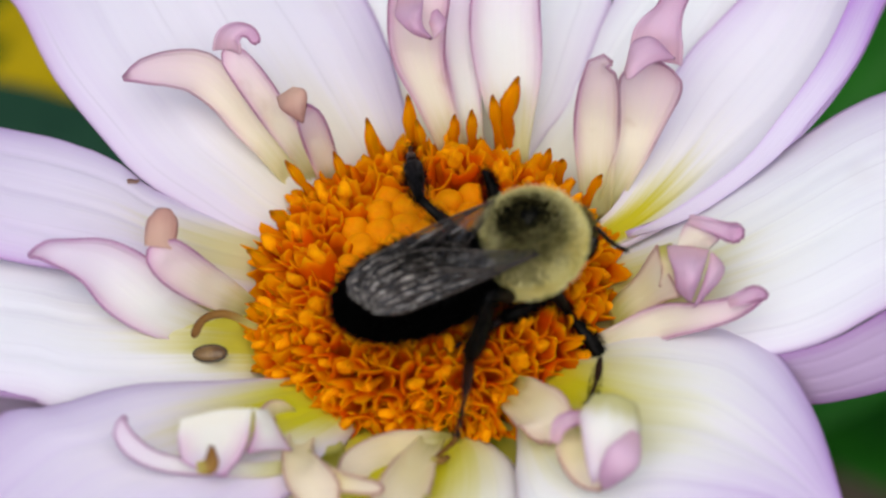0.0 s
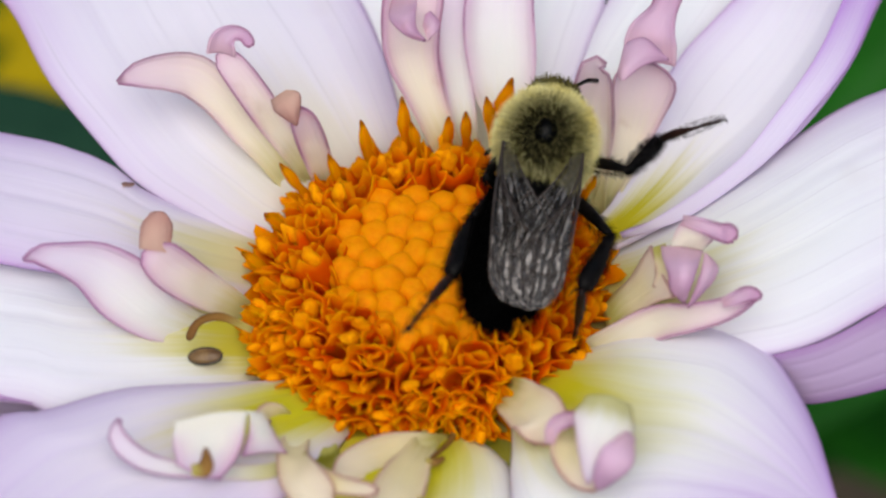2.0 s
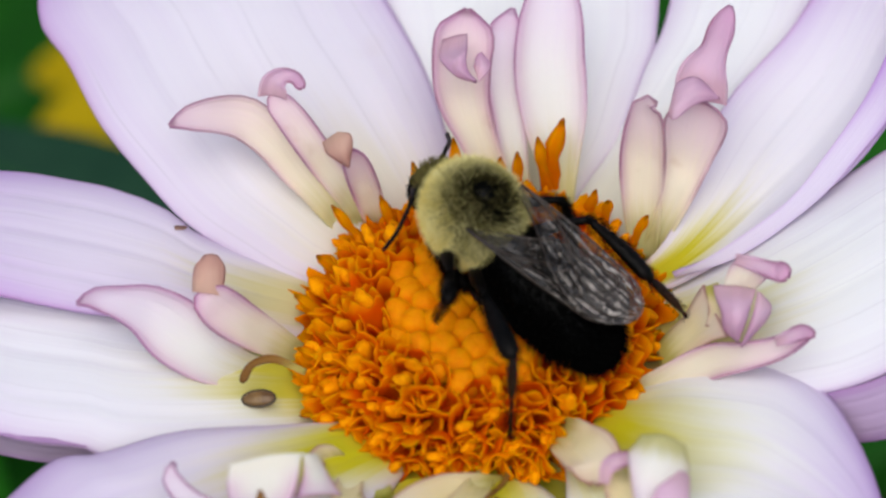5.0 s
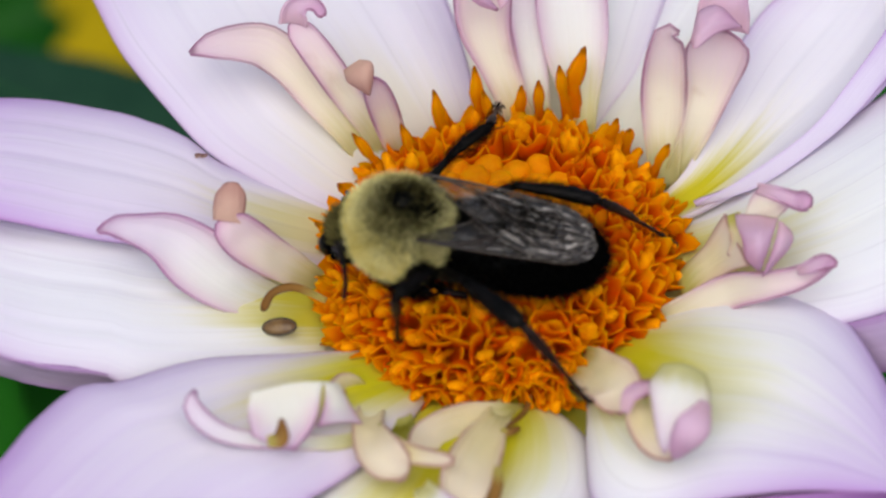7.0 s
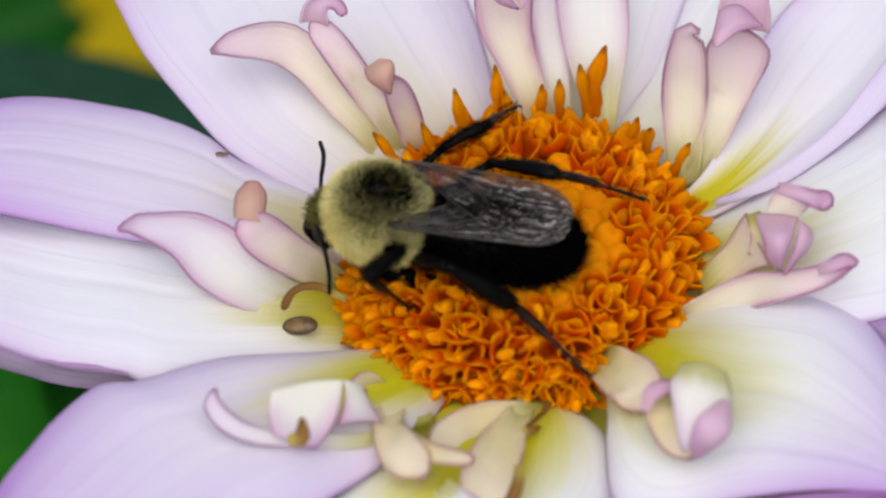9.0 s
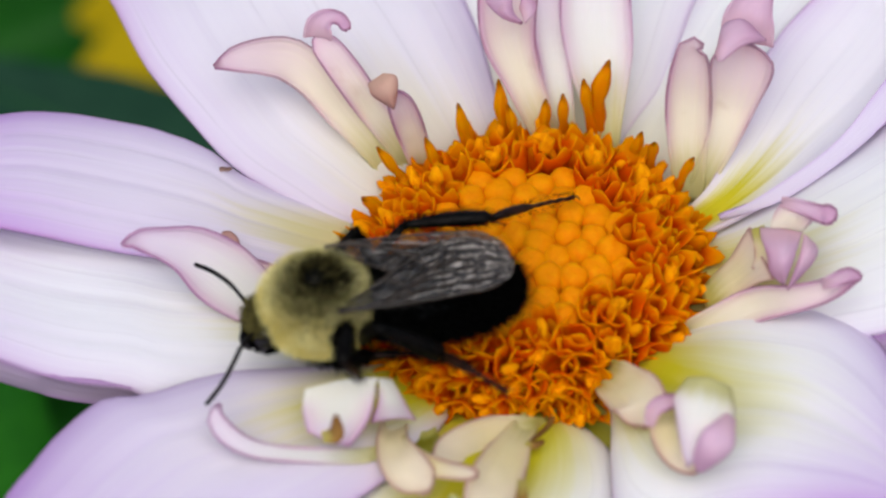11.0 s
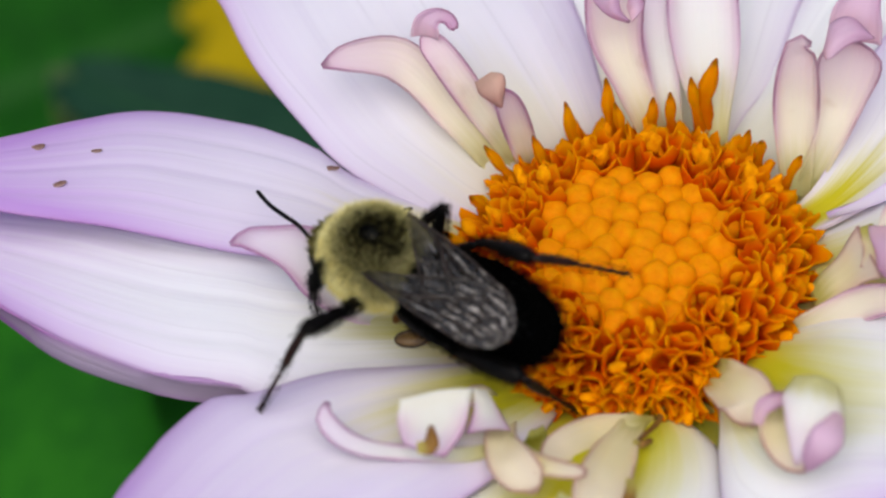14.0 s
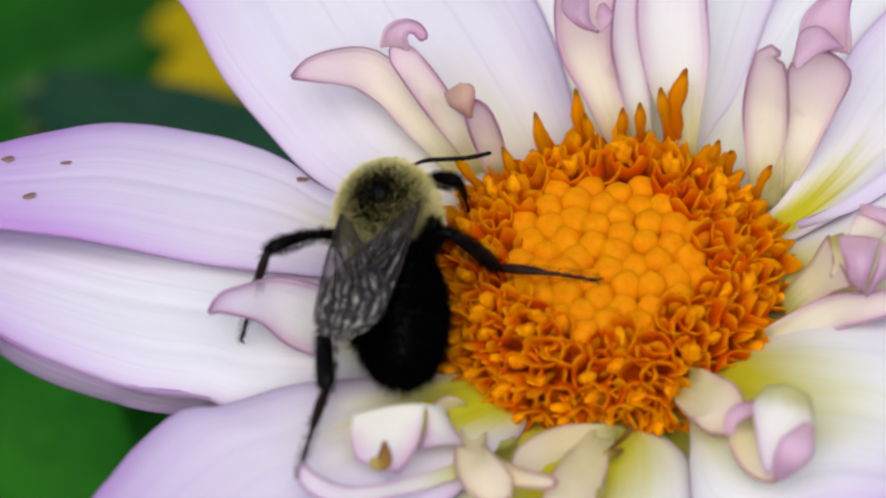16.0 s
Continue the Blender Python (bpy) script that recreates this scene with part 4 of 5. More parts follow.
def blemishes():
    """Small brown bruises on two petals."""
    rng = random.Random(8)
    for place, across, along in (((-30.15, 4.43, 6.24), 0.42, 0.16), ((-27.17, 4.30, 6.06), 0.34, 0.10), ((-28.91, 2.03, 6.16), 0.5, 0.14), ((-15.47, 5.29, 3.22), 0.4, 0.12), ((-15.68, 5.19, 3.33), 0.3, 0.14)):
        v, f = ellipsoid((0, 0, 0), (across, along, 0.02), 8, 14)
        v = np.array([(x * (1 + 0.3 * math.sin(5 * y + rng.random())), y * (1 + 0.4 * math.sin(4 * x)), z) for x, y, z in v])
        part("bruise", scaled_mesh("bruise", (v, f)), SPOT, dahlia, "brown bruise on a petal", RISE @ Matrix.Translation(Vector(place) * MM) @ pose(0, 0, 0, 10, -14, rng.uniform(-15, 15)))


blemishes()

# ---- the bumblebee ----
bee = thing("bumblebee", "black bumblebee with yellow furry thorax and smoky wings", "bee")


def hairs(body, count, lengths, lean, keep=None, seed=1, width=0.035):
    """Fine tapering hairs standing on an ellipsoid (centre, radii); keep(p, n, rng) picks a slot or None."""
    rng = random.Random(seed)
    (cx, cy, cz), (rx, ry, rz) = body
    verts, faces, slots = [], [], []
    made = 0
    while made < count:
        d = Vector((rng.gauss(0, 1), rng.gauss(0, 1), rng.gauss(0, 1))).normalized()
        p = Vector((cx + rx * d.x, cy + ry * d.y, cz + rz * d.z))
        n = Vector((d.x / rx, d.y / ry, d.z / rz)).normalized()
        slot = keep(p, n, rng) if keep else 0
        made += 1
        if slot is None:
            continue
        way = (n + Vector(lean) * rng.uniform(0.6, 1.2) + Vector((rng.gauss(0, 0.22), rng.gauss(0, 0.22), rng.gauss(0, 0.22)))).normalized()
        side = way.cross(Vector((rng.gauss(0, 1), rng.gauss(0, 1), rng.gauss(0, 1)))).normalized() * width
        size = rng.uniform(*lengths) * (1.0, 0.6, 0.65, 0.9)[slot]
        k = len(verts)
        mid = p + way * size * 0.55 + n * 0.05
        verts += [p - side, p + side, mid + side * 0.7, mid - side * 0.7, p + way * size + Vector(lean) * 0.12]
        faces += [(k, k + 1, k + 2, k + 3), (k + 3, k + 2, k + 4)]
        slots += [slot, slot]
    return verts, faces, slots


def fur(name, body, count, lengths, lean, materials, parent, keep=None, seed=1, label="", width=0.035):
    v, f, s = hairs(body, count, lengths, lean, keep, seed, width)
    me = mesh_of(name, np.array([tuple(q) for q in v]) * MM, f, slots=s)
    for m in materials:
        me.materials.append(m)
    return part(name, me, None, parent, label)


THORAX = ((0, 0, 0), (2.1, 2.35, 2.05))
HEAD = ((0, 2.45, -1.25), (1.25, 0.9, 1.15))
ABDOMEN = ((0, -5.5, -0.15), (2.1, 4.3, 1.8))


def thorax_patch(p, n, rng):
    """Black in the middle of the back, olive round it and behind, pale yellow collar and flanks."""
    top = math.hypot(p.x / 1.1, (p.y + 0.1) / 1.15) + rng.gauss(0, 0.17)
    if n.z > 0.1 and top < 1.1:
        return 1 if rng.random() < 0.78 else 2
    if n.z > 0.05 and top < 1.5:
        return (1, 2, 2, 3)[rng.randrange(4)]
    if n.z > 0 and top < 1.85:
        return 3 if rng.random() < 0.6 else 2
    if p.y < -0.5 and n.z > -0.1 and rng.random() < 0.8:
        return 3 if rng.random() < 0.55 else 2
    return 0


def abdomen_patch(p, n, rng):
    return 1 if p.y > -2.2 + rng.uniform(-0.3, 0.3) else 0


def build_bee():
    thorax = part("thorax", scaled_mesh("thorax", ellipsoid(*THORAX, 16, 24)), SKIN_OLIVE, bee, "pale yellow furry thorax with a dark bald patch")
    fur("fur", THORAX, 42000, (0.4, 0.95), (0, -0.25, 0.1), (FUR_YELLOW, FUR_BLACK, FUR_OLIVE, FUR_DULL), thorax, thorax_patch, 2, width=0.015)
    bald = ellipsoid((0, 0.15, 1.8), (0.62, 0.72, 0.52), 10, 16)
    part("bald_patch", scaled_mesh("bald_patch", bald), SHELL, thorax)
    head = part("head", scaled_mesh("head", ellipsoid(*HEAD, 14, 20)), SHELL, bee, "black head with short dull hair")
    fur("fur", HEAD, 5200, (0.3, 0.7), (0, 0.35, 0.1), (FUR_OLIVE, FUR_BLACK), head, lambda p, n, r: (0 if r.random() < 0.7 else 1) if n.z > 0.25 and abs(p.x) < 1.0 else (1 if r.random() < 0.5 else None), 3)
    for s in (-1, 1):
        part("eye", scaled_mesh("eye", ellipsoid((0.98 * s, 2.6, -1.2), (0.42, 0.56, 0.84), 12, 16)), EYE, head)
    jaw = tube("j", spline([(0, 3.2, -1.8), (0, 3.4, -2.4), (0, 3.2, -3.0)], 6), [0.5, 0.48, 0.4, 0.3, 0.22, 0.12], 10)
    part("mouth", scaled_mesh("mouth", jaw), SHELL, head)
    # Abdomen in overlapping bands.
    abdomen = part("abdomen", scaled_mesh("abdomen", ellipsoid(*ABDOMEN, 20, 28, 0.08)), SHELL, bee, "glossy black abdomen with black hair")
    for k in range(5):
        y = -2.8 - 1.45 * k
        q = math.sqrt(max(0.05, 1 - ((y + 5.5) / 4.3) ** 2))
        ring = [(2.11 * q * math.cos(w), y - 0.1 * math.cos(w), -0.15 + 1.81 * q * math.sin(w)) for w in np.linspace(0, 2 * math.pi, 33)]
        part("band_edge", scaled_mesh("band_edge", tube("b", ring, [0.09] * 33, 6)), SHELL, abdomen)
    fur("fur", ABDOMEN, 14000, (0.25, 0.7), (0, -0.75, 0.0), (FUR_BLACK, FUR_YELLOW), abdomen, abdomen_patch, 5, width=0.03)
    fringe = ((0, -5.5, -0.15), (2.05, 4.25, 1.75))
    fur("fringe", fringe, 5000, (0.7, 1.15), (0, -0.6, 0.0), (FUR_BLACK,), abdomen, lambda p, n, rng: 0 if p.y < -5.2 else None, 6, width=0.022)
    return abdomen


ABDOMEN_PART = build_bee()


def wing_half(v):
    """Half widths of the fore wing ahead of and behind its midline, along its length from 0 to 1."""
    lead = 0.3 + 0.2 * math.sin(math.pi * min(v, 1))
    trail = 0.22 + 2.8 * math.sin(math.pi / 2 * min(1, v / 0.74)) ** 1.6
    tip = math.sqrt(max(0.0, 1 - ((v - 0.74) / 0.26) ** 2)) if v > 0.74 else 1.0
    middle, half = (lead - trail) / 2, (lead + trail) / 2 * tip
    middle += 0.35 * max(0.0, v - 0.74) / 0.26
    return middle + half, half - middle


def wing(side):
    length, rows, n, m = 8.8, [], 30, 15
    for i in range(n):
        v = 1 - (1 - i / (n - 1)) ** 1.7
        lead, trail = wing_half(v)
        row = []
        for j in range(m):
            s = j / (m - 1)
            x = lead - (lead + trail) * s
            sag = -0.3 * v * v - 0.10 * s + 0.07 * math.sin(s * 21) * v
            row.append((side * x, -length * v, sag))
        rows.append(row)
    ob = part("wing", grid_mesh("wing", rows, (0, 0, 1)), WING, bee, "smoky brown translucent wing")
    thicken(ob, 0.03)
    for target, start in ((0.0, 0.0), (0.22, 0.05), (0.42, 0.1), (0.62, 0.2), (0.8, 0.3), (0.97, 0.08)):
        pts = []
        for v in np.linspace(start, 0.96 - 0.12 * abs(target - 0.5), 16):
            lead, trail = wing_half(v)
            share = target * min(1, 0.25 + (v - start) * 1.9) if target < 0.9 else target
            x = lead - (lead + trail) * share
            pts.append((side * x, -length * v, -0.3 * v * v - 0.10 * share + 0.07 * math.sin(share * 21) * v + 0.03))
        thick = 0.075 if target == 0.0 else 0.04
        part("vein", scaled_mesh("vein", tube("v", pts, [thick * (1 - 0.5 * k / 15) for k in range(16)], 6)), VEIN, ob)
    for cut in (0.35, 0.55, 0.72):
        lead, trail = wing_half(cut)
        pts = [(side * (lead - (lead + trail) * s), -length * (cut + 0.06 * math.sin(5 * s)), -0.3 * cut * cut - 0.10 * s + 0.07 * math.sin(s * 21) * cut + 0.03) for s in np.linspace(0.02, 0.85, 12)]
        part("vein", scaled_mesh("vein", tube("v", pts, [0.03] * 12, 6)), VEIN, ob)
    return ob


WINGS = {s: wing(s) for s in (-1, 1)}
WING_ROOT = {-1: (-1.7, -0.6, 1.65), 1: (1.7, -0.6, 1.75)}


def antenna(side):
    """A short straight scape, then a longer ringed whip."""
    pts = spline([(0, 0, 0), (0, 0.75, 0.3), (0.03 * side, 1.45, 0.5), (0.12 * side, 2.3, 0.42), (0.16 * side, 3.5, 0.2), (0, 4.7, 0)], 30)
    radii = [0.1 if k < 9 else 0.125 - 0.02 * (k % 2) for k in range(29)] + [0.06]
    return part("antenna", scaled_mesh("antenna", tube("a", pts, radii, 8)), LEG, bee, "thin black antenna")


ANTENNAE = {s: antenna(s) for s in (-1, 1)}
ANTENNA_ROOT = {-1: (-0.65, 3.05, -0.8), 1: (0.65, 3.05, -0.8)}

# hip, lengths of thigh, shin and foot, thickness
LEGS = {
    "front": ((1.25, 1.5, -1.5), 2.3, 2.1, 3.1, 0.24),
    "middle": ((1.7, -0.3, -1.3), 3.5, 2.7, 4.9, 0.27),
    "hind": ((1.35, -2.0, -1.4), 4.2, 4.4, 5.6, 0.3),
}


def limb(name, points, radii, flat, hair, lengths, materials, parent, seed, extra=()):
    """One piece of a leg, flattened a little, with its hairs in a second slot."""
    v, f = tube("l", points, radii, 12)
    v = np.array([(x * flat, y, z / flat) for x, y, z in v])
    if extra:
        v, f = merged((v, f), *extra)
    run = points[-1][1]
    wide = max(radii)
    hv, hf, _ = hairs(((0, run * 0.5, 0), (wide * flat, run * 0.52, wide / flat)), hair, lengths, (0, 0.9, 0), None, seed, 0.012)
    slots = [0] * len(f) + [1] * len(hf)
    v, f = merged((v, f), (np.array([tuple(q) for q in hv]), hf))
    me = scaled_mesh(name, (v, f), slots)
    for m in materials:
        me.materials.append(m)
    return part(name, me, None, parent, {"leg": "hairy black leg", "foot": "thin dark brown foot with two claws"}.get(name, ""))


def leg(kind, seed):
    hip, thigh, shin, foot, thick = LEGS[kind]
    pts = spline([(0, 0, 0), (0, thigh * 0.5, 0.12), (0, thigh, 0)], 11)
    upper = limb("leg", pts, [thick * k for k in (0.8, 1.0, 1.12, 1.16, 1.16, 1.12, 1.05, 0.95, 0.85, 0.74, 0.6)], 1.05, 700, (0.15, 0.5), (LEG, FUR_BLACK), bee, seed)
    # The shin widens towards its end, most on the hind leg.
    wide = 1.45 if kind == "hind" else 1.2
    pts = spline([(0, 0, 0), (0, shin * 0.5, 0.1), (0, shin, 0)], 12)
    radii = [thick * (0.55 + (wide - 0.55) * math.sin(math.pi * 0.62 * min(1, 0.08 + k / 11)) ** 1.2) for k in range(11)] + [thick * 0.5]
    spur = tube("c", spline([(0.1, shin - 0.1, -0.1), (0.25, shin + 0.3, -0.25), (0.3, shin + 0.65, -0.35)], 4), [0.06, 0.05, 0.035, 0.015], 5)
    lower = limb("shin", pts, radii, 1.12, 1100, (0.15, 0.5), (LEG, FUR_BLACK), upper, seed + 1, (spur,))
    # A long first joint, four short ones, two claws.
    first = foot * 0.5
    pts, radii = [(0, 0, 0)], [thick * 0.55]
    for k in range(1, 6):
        pts.append((0, first * k / 5, 0.05 * math.sin(math.pi * k / 5)))
        radii.append(thick * (0.82, 0.86, 0.8, 0.7, 0.42)[k - 1])
    short = (foot - first) / 4
    for k in range(4):
        y = first + short * k
        drop = -0.1 * ((k + 1) / 4) ** 2
        pts += [(0.02 * k, y + short * 0.12, drop), (0.02 * k, y + short * 0.75, drop), (0.02 * k, y + short, drop)]
        radii += [thick * 0.3, thick * 0.42, thick * 0.3]
    end = pts[-1]
    claws = [tube("c", spline([end, (end[0] + q * 0.16, foot + 0.14, end[2] + 0.02), (end[0] + q * 0.26, foot + 0.2, end[2] - 0.16)], 5), [0.06, 0.055, 0.05, 0.04, 0.02], 6) for q in (-1, 1)]
    toe = limb("foot", pts, radii, 1.05, 420, (0.08, 0.26), (FOOT_BROWN, FUR_BLACK), upper, seed + 2, claws)
    return upper, lower, toe


LEG_PARTS = {kind + "_" + side: leg(kind, 40 + 10 * n) for n, kind in enumerate(LEGS) for side in ("left", "right")}


# ---- what lies behind: leaves and a yellow flower far below ----
def blade(name, length, width, droop, fold, tooth=0.0, seed=1):
    rows = []
    for i in range(30):
        v = i / 29
        w = width * math.sin(math.pi * min(1, v * 0.93 + 0.05)) ** 0.8 * (1 - 0.3 * v)
        row = []
        for j in range(13):
            s = 2 * j / 12 - 1
            edge = 1 + tooth * (0.5 + 0.5 * math.sin(v * 50)) * abs(s) ** 6
            p = (w * s * edge, length * v, -droop * v * v * length + fold * w * abs(s) + 0.03 * width * noise.noise(Vector((s * 2 + seed, v * 4, 0))))
            row.append(p)
        rows.append(row)
    return grid_mesh(name, rows, (0, 0, 1))


def leafy_plant(name, label, material, leaves, foot):
    """A leafy stem: leaves are (point, length, width, heading, pitch, roll) in mm and degrees, the point being the middle of the blade."""
    plant = thing(name, label, "plant", Matrix.Translation(Vector(foot) * MM))
    away = Matrix.Translation(-Vector(foot) * MM)
    for k, (mid, length, width, heading, pitch, roll) in enumerate(leaves):
        turn = pose(0, 0, 0, pitch, roll, heading)
        at = Matrix.Translation(Vector(mid) * MM) @ turn @ Matrix.Translation(Vector((0, -length * 0.5, 0)) * MM)
        ob = part("leaf", blade("leaf", length, width, 0.12, 0.12, 0.05, k), material, plant, at=away @ at)
        thicken(ob, 0.4)
        base = at @ Vector((0, 0, 0)) * 1000
        pts = spline([tuple(base), tuple((base + Vector(foot)) / 2 + Vector((0, 0, 12))), tuple(foot)], 14)
        part("stalk", scaled_mesh("stalk", tube("k", pts, np.linspace(1.0, 2.2, 14), 8)), STEM_GREEN, plant, at=away)
    return plant


def background_plants():
    leafy_plant("leafy_plant", "broad smooth green leaf low beside the flower", LEAF, [
        ((-54.0, 27.5, -50.00), 70, 26, 4, 8, -10),
        ((-47.45, 53.02, -75.00), 80, 22, -40, 4, 8),
    ], (-70, 20, GROUND * 1000))
    leafy_plant("leafy_plant", "deep green leaves in shade under the flower", LEAF_DARK, [
        ((-50.94, 97.82, -90.00), 120, 34, -60, 6, 0),
        ((-57.58, 105.94, -110.00), 110, 30, 70, 2, 6),
        ((-40.90, 79.08, -120.00), 90, 30, 60, 0, 4),
        ((36.04, 87.09, -80.00), 90, 26, -35, 6, 0),
        ((37.83, 101.32, -110.00), 90, 30, 30, 0, 0),
        ((45.84, 115.21, -150.00), 80, 22, 100, 0, 0),
        ((-14.34, 68.55, -140.00), 90, 28, 10, 0, 0),
        ((1.79, 158.72, -140.00), 120, 40, 80, 0, 0),
        ((-34.38, 135.23, -150.00), 120, 40, 110, 0, 0),
    ], (40, 60, GROUND * 1000))
    leafy_plant("leafy_plant", "grey-green blurred leaves below a yellow flower", LEAF_GREY, [
        ((-12.1, 47.7, -55.00), 68, 8, -117.5, 0, 0),
        ((-38.0, 56.0, -66.00), 60, 9, -84, 0, 0),
    ], (-60, 80, GROUND * 1000))


background_plants()


def yellow_flower():
    foot = (-30, 70, GROUND * 1000)
    middle = Vector((-14.8, 91.0, -75.00))
    plant = thing("yellow_flower", "yellow garden flower out of focus below the dahlia", "flower", Matrix.Translation(Vector(foot) * MM))
    away = Matrix.Translation(-Vector(foot) * MM)
    ray = blade("ray", 21, 7.5, 0.1, 0.1)
    for k in range(13):
        at = Matrix.Translation(middle * MM) @ pose(0, 0, 0, 0, 0, 360 / 13 * k) @ Matrix.Translation((0, 0.004, 0)) @ pose(0, 0, 0, -6 - 8 * (k % 2))
        thicken(part("petal", ray, YELLOW_RAY, plant, at=away @ at), 0.3)
    eye = ellipsoid((0, 0, 0), (6, 6, 3), 10, 20)
    part("disc", scaled_mesh("disc", eye), YELLOW_EYE, plant, at=away @ Matrix.Translation(middle * MM))
    pts = spline([tuple(middle), tuple((middle + Vector(foot)) / 2), foot], 12)
    part("stem", scaled_mesh("stem", tube("k", pts, [1.8] * 12, 8)), STEM_GREEN, plant, at=away)


yellow_flower()


# ---- motion of the bee ----
# seconds, middle of the thorax, end of the abdomen (mm)
BODY = [
    (0, (4.52, -2.16, 7.46), (-3.93, -7.44, 6.66)),
    (0.5, (4.28, -1.05, 7.67), (-3.62, -7.00, 6.17)),
    (1, (7.02, 0.54, 7.07), (-1.35, -4.10, 4.17)),
    (1.5, (7.78, 3.44, 6.70), (2.18, -3.74, 2.56)),
    (2, (5.76, 4.62, 7.03), (3.98, -4.13, 2.53)),
    (2.5, (4.76, 5.69, 6.52), (4.59, -3.51, 2.62)),
    (3, (3.73, 4.87, 7.00), (5.33, -4.67, 4.45)),
    (3.5, (2.66, 4.32, 7.28), (5.10, -5.10, 4.96)),
    (4, (1.78, 6.39, 7.37), (4.25, -2.82, 4.35)),
    (4.2, (1.81, 5.38, 7.77), (4.61, -3.51, 4.14)),
    (6.3, (-3.91, -3.01, 7.77), (5.78, -3.33, 5.34)),
    (6.5, (-4.23, -2.88, 7.72), (5.50, -3.31, 5.47)),
    (7, (-5.01, -2.93, 7.53), (4.81, -3.53, 5.71)),
    (7.5, (-5.70, -1.20, 7.58), (3.68, -4.16, 5.82)),
    (8, (-5.85, 1.00, 7.56), (2.85, -3.63, 5.90)),
    (8.5, (-5.89, -0.67, 7.34), (3.41, -4.05, 5.89)),
    (9, (-7.10, -1.24, 6.47), (2.72, -2.88, 5.53)),
    (9.2, (-7.35, -1.11, 6.35), (2.49, -2.71, 5.59)),
    (11.3, (-10.67, -7.01, 6.89), (-0.99, -4.66, 6.03)),
    (11.5, (-10.81, -6.98, 6.94), (-1.10, -4.74, 6.01)),
    (12, (-12.03, -6.38, 6.94), (-2.21, -4.74, 6.03)),
    (12.5, (-11.79, -5.55, 6.52), (-1.85, -4.85, 5.64)),
    (13, (-11.95, -4.28, 6.23), (-2.16, -6.09, 5.37)),
    (13.5, (-13.76, -5.71, 7.26), (-3.92, -7.27, 6.46)),
    (14, (-12.69, -3.10, 6.54), (-4.10, -8.16, 5.74)),
    (14.5, (-11.95, -1.82, 6.34), (-5.68, -9.57, 5.54)),
    (15, (-11.55, -0.62, 6.29), (-7.74, -9.83, 5.49)),
    (15.5, (-11.39, -0.01, 6.20), (-9.67, -9.82, 5.29)),
    (16, (-10.77, 0.61, 5.92), (-9.82, -9.29, 4.89)),
]
# bank (degrees to its right)
BANK = [(0, 0), (2, 4), (3.5, 12), (4.2, 8), (6.3, 0), (13, 0), (14.5, -8), (16, -10)]
# abdomen: seconds, turn to the bee's right and lift (degrees)
WAIST = [(0, -11, -2), (0.5, -10, -3), (1, -3, -4), (1.5, -6, -11), (2, -7, -12), (2.5, -5, -11), (3, -2, -4), (3.5, 2, -7), (4.2, 1, -5), (6.3, 0, 0), (13.5, 0, 0), (14, 0, -4), (14.5, 2, -8), (15, 3, -9), (15.5, 5, -9), (16, 2, -6)]
# wings: seconds, swing to the bee's right and tilt (left -1, right 1)
WING_ROWS = {
    -1: [
        (0, -2, -2), (0.5, 3, -2), (1, 9, -3), (1.5, 5, -3), (2, 5, -3), (2.5, 12, -3), (3, 16, -2), (3.5, 18, -12), (4, 15, -3),
        (6.5, 9, -2), (7, 0, -2), (7.5, -2, -3), (8, 2, -3), (8.5, 0, -3), (9, 3, -3), (11.5, 0, -8), (12, 2, -8), (12.5, -4, -3),
        (13, -9, -3), (13.5, -24, -12), (14, -13, -12), (14.5, -5, -12), (15, -6, -12), (15.5, 0, -8), (16, -10, -12),
    ],
    1: [
        (0, -5, -3), (0.5, 0, -3), (1, 2, -3), (1.5, -2, -3), (2, 0, -3), (2.5, 7, -2), (3, 8, -7), (3.5, 9, -12), (4, 7, -7),
        (6.5, 1, -3), (7, -8, -3), (7.5, -8, -3), (8, -4, -2), (8.5, -9, -5), (9, -2, -3), (11.5, -2, -3), (12, 1, -3), (12.5, -9, -3),
        (13, -13, -2), (13.5, -23, -2), (14, -17, -7), (14.5, -11, -8), (15, -13, -11), (15.5, -7, -6), (16, -18, -6),
    ],
}
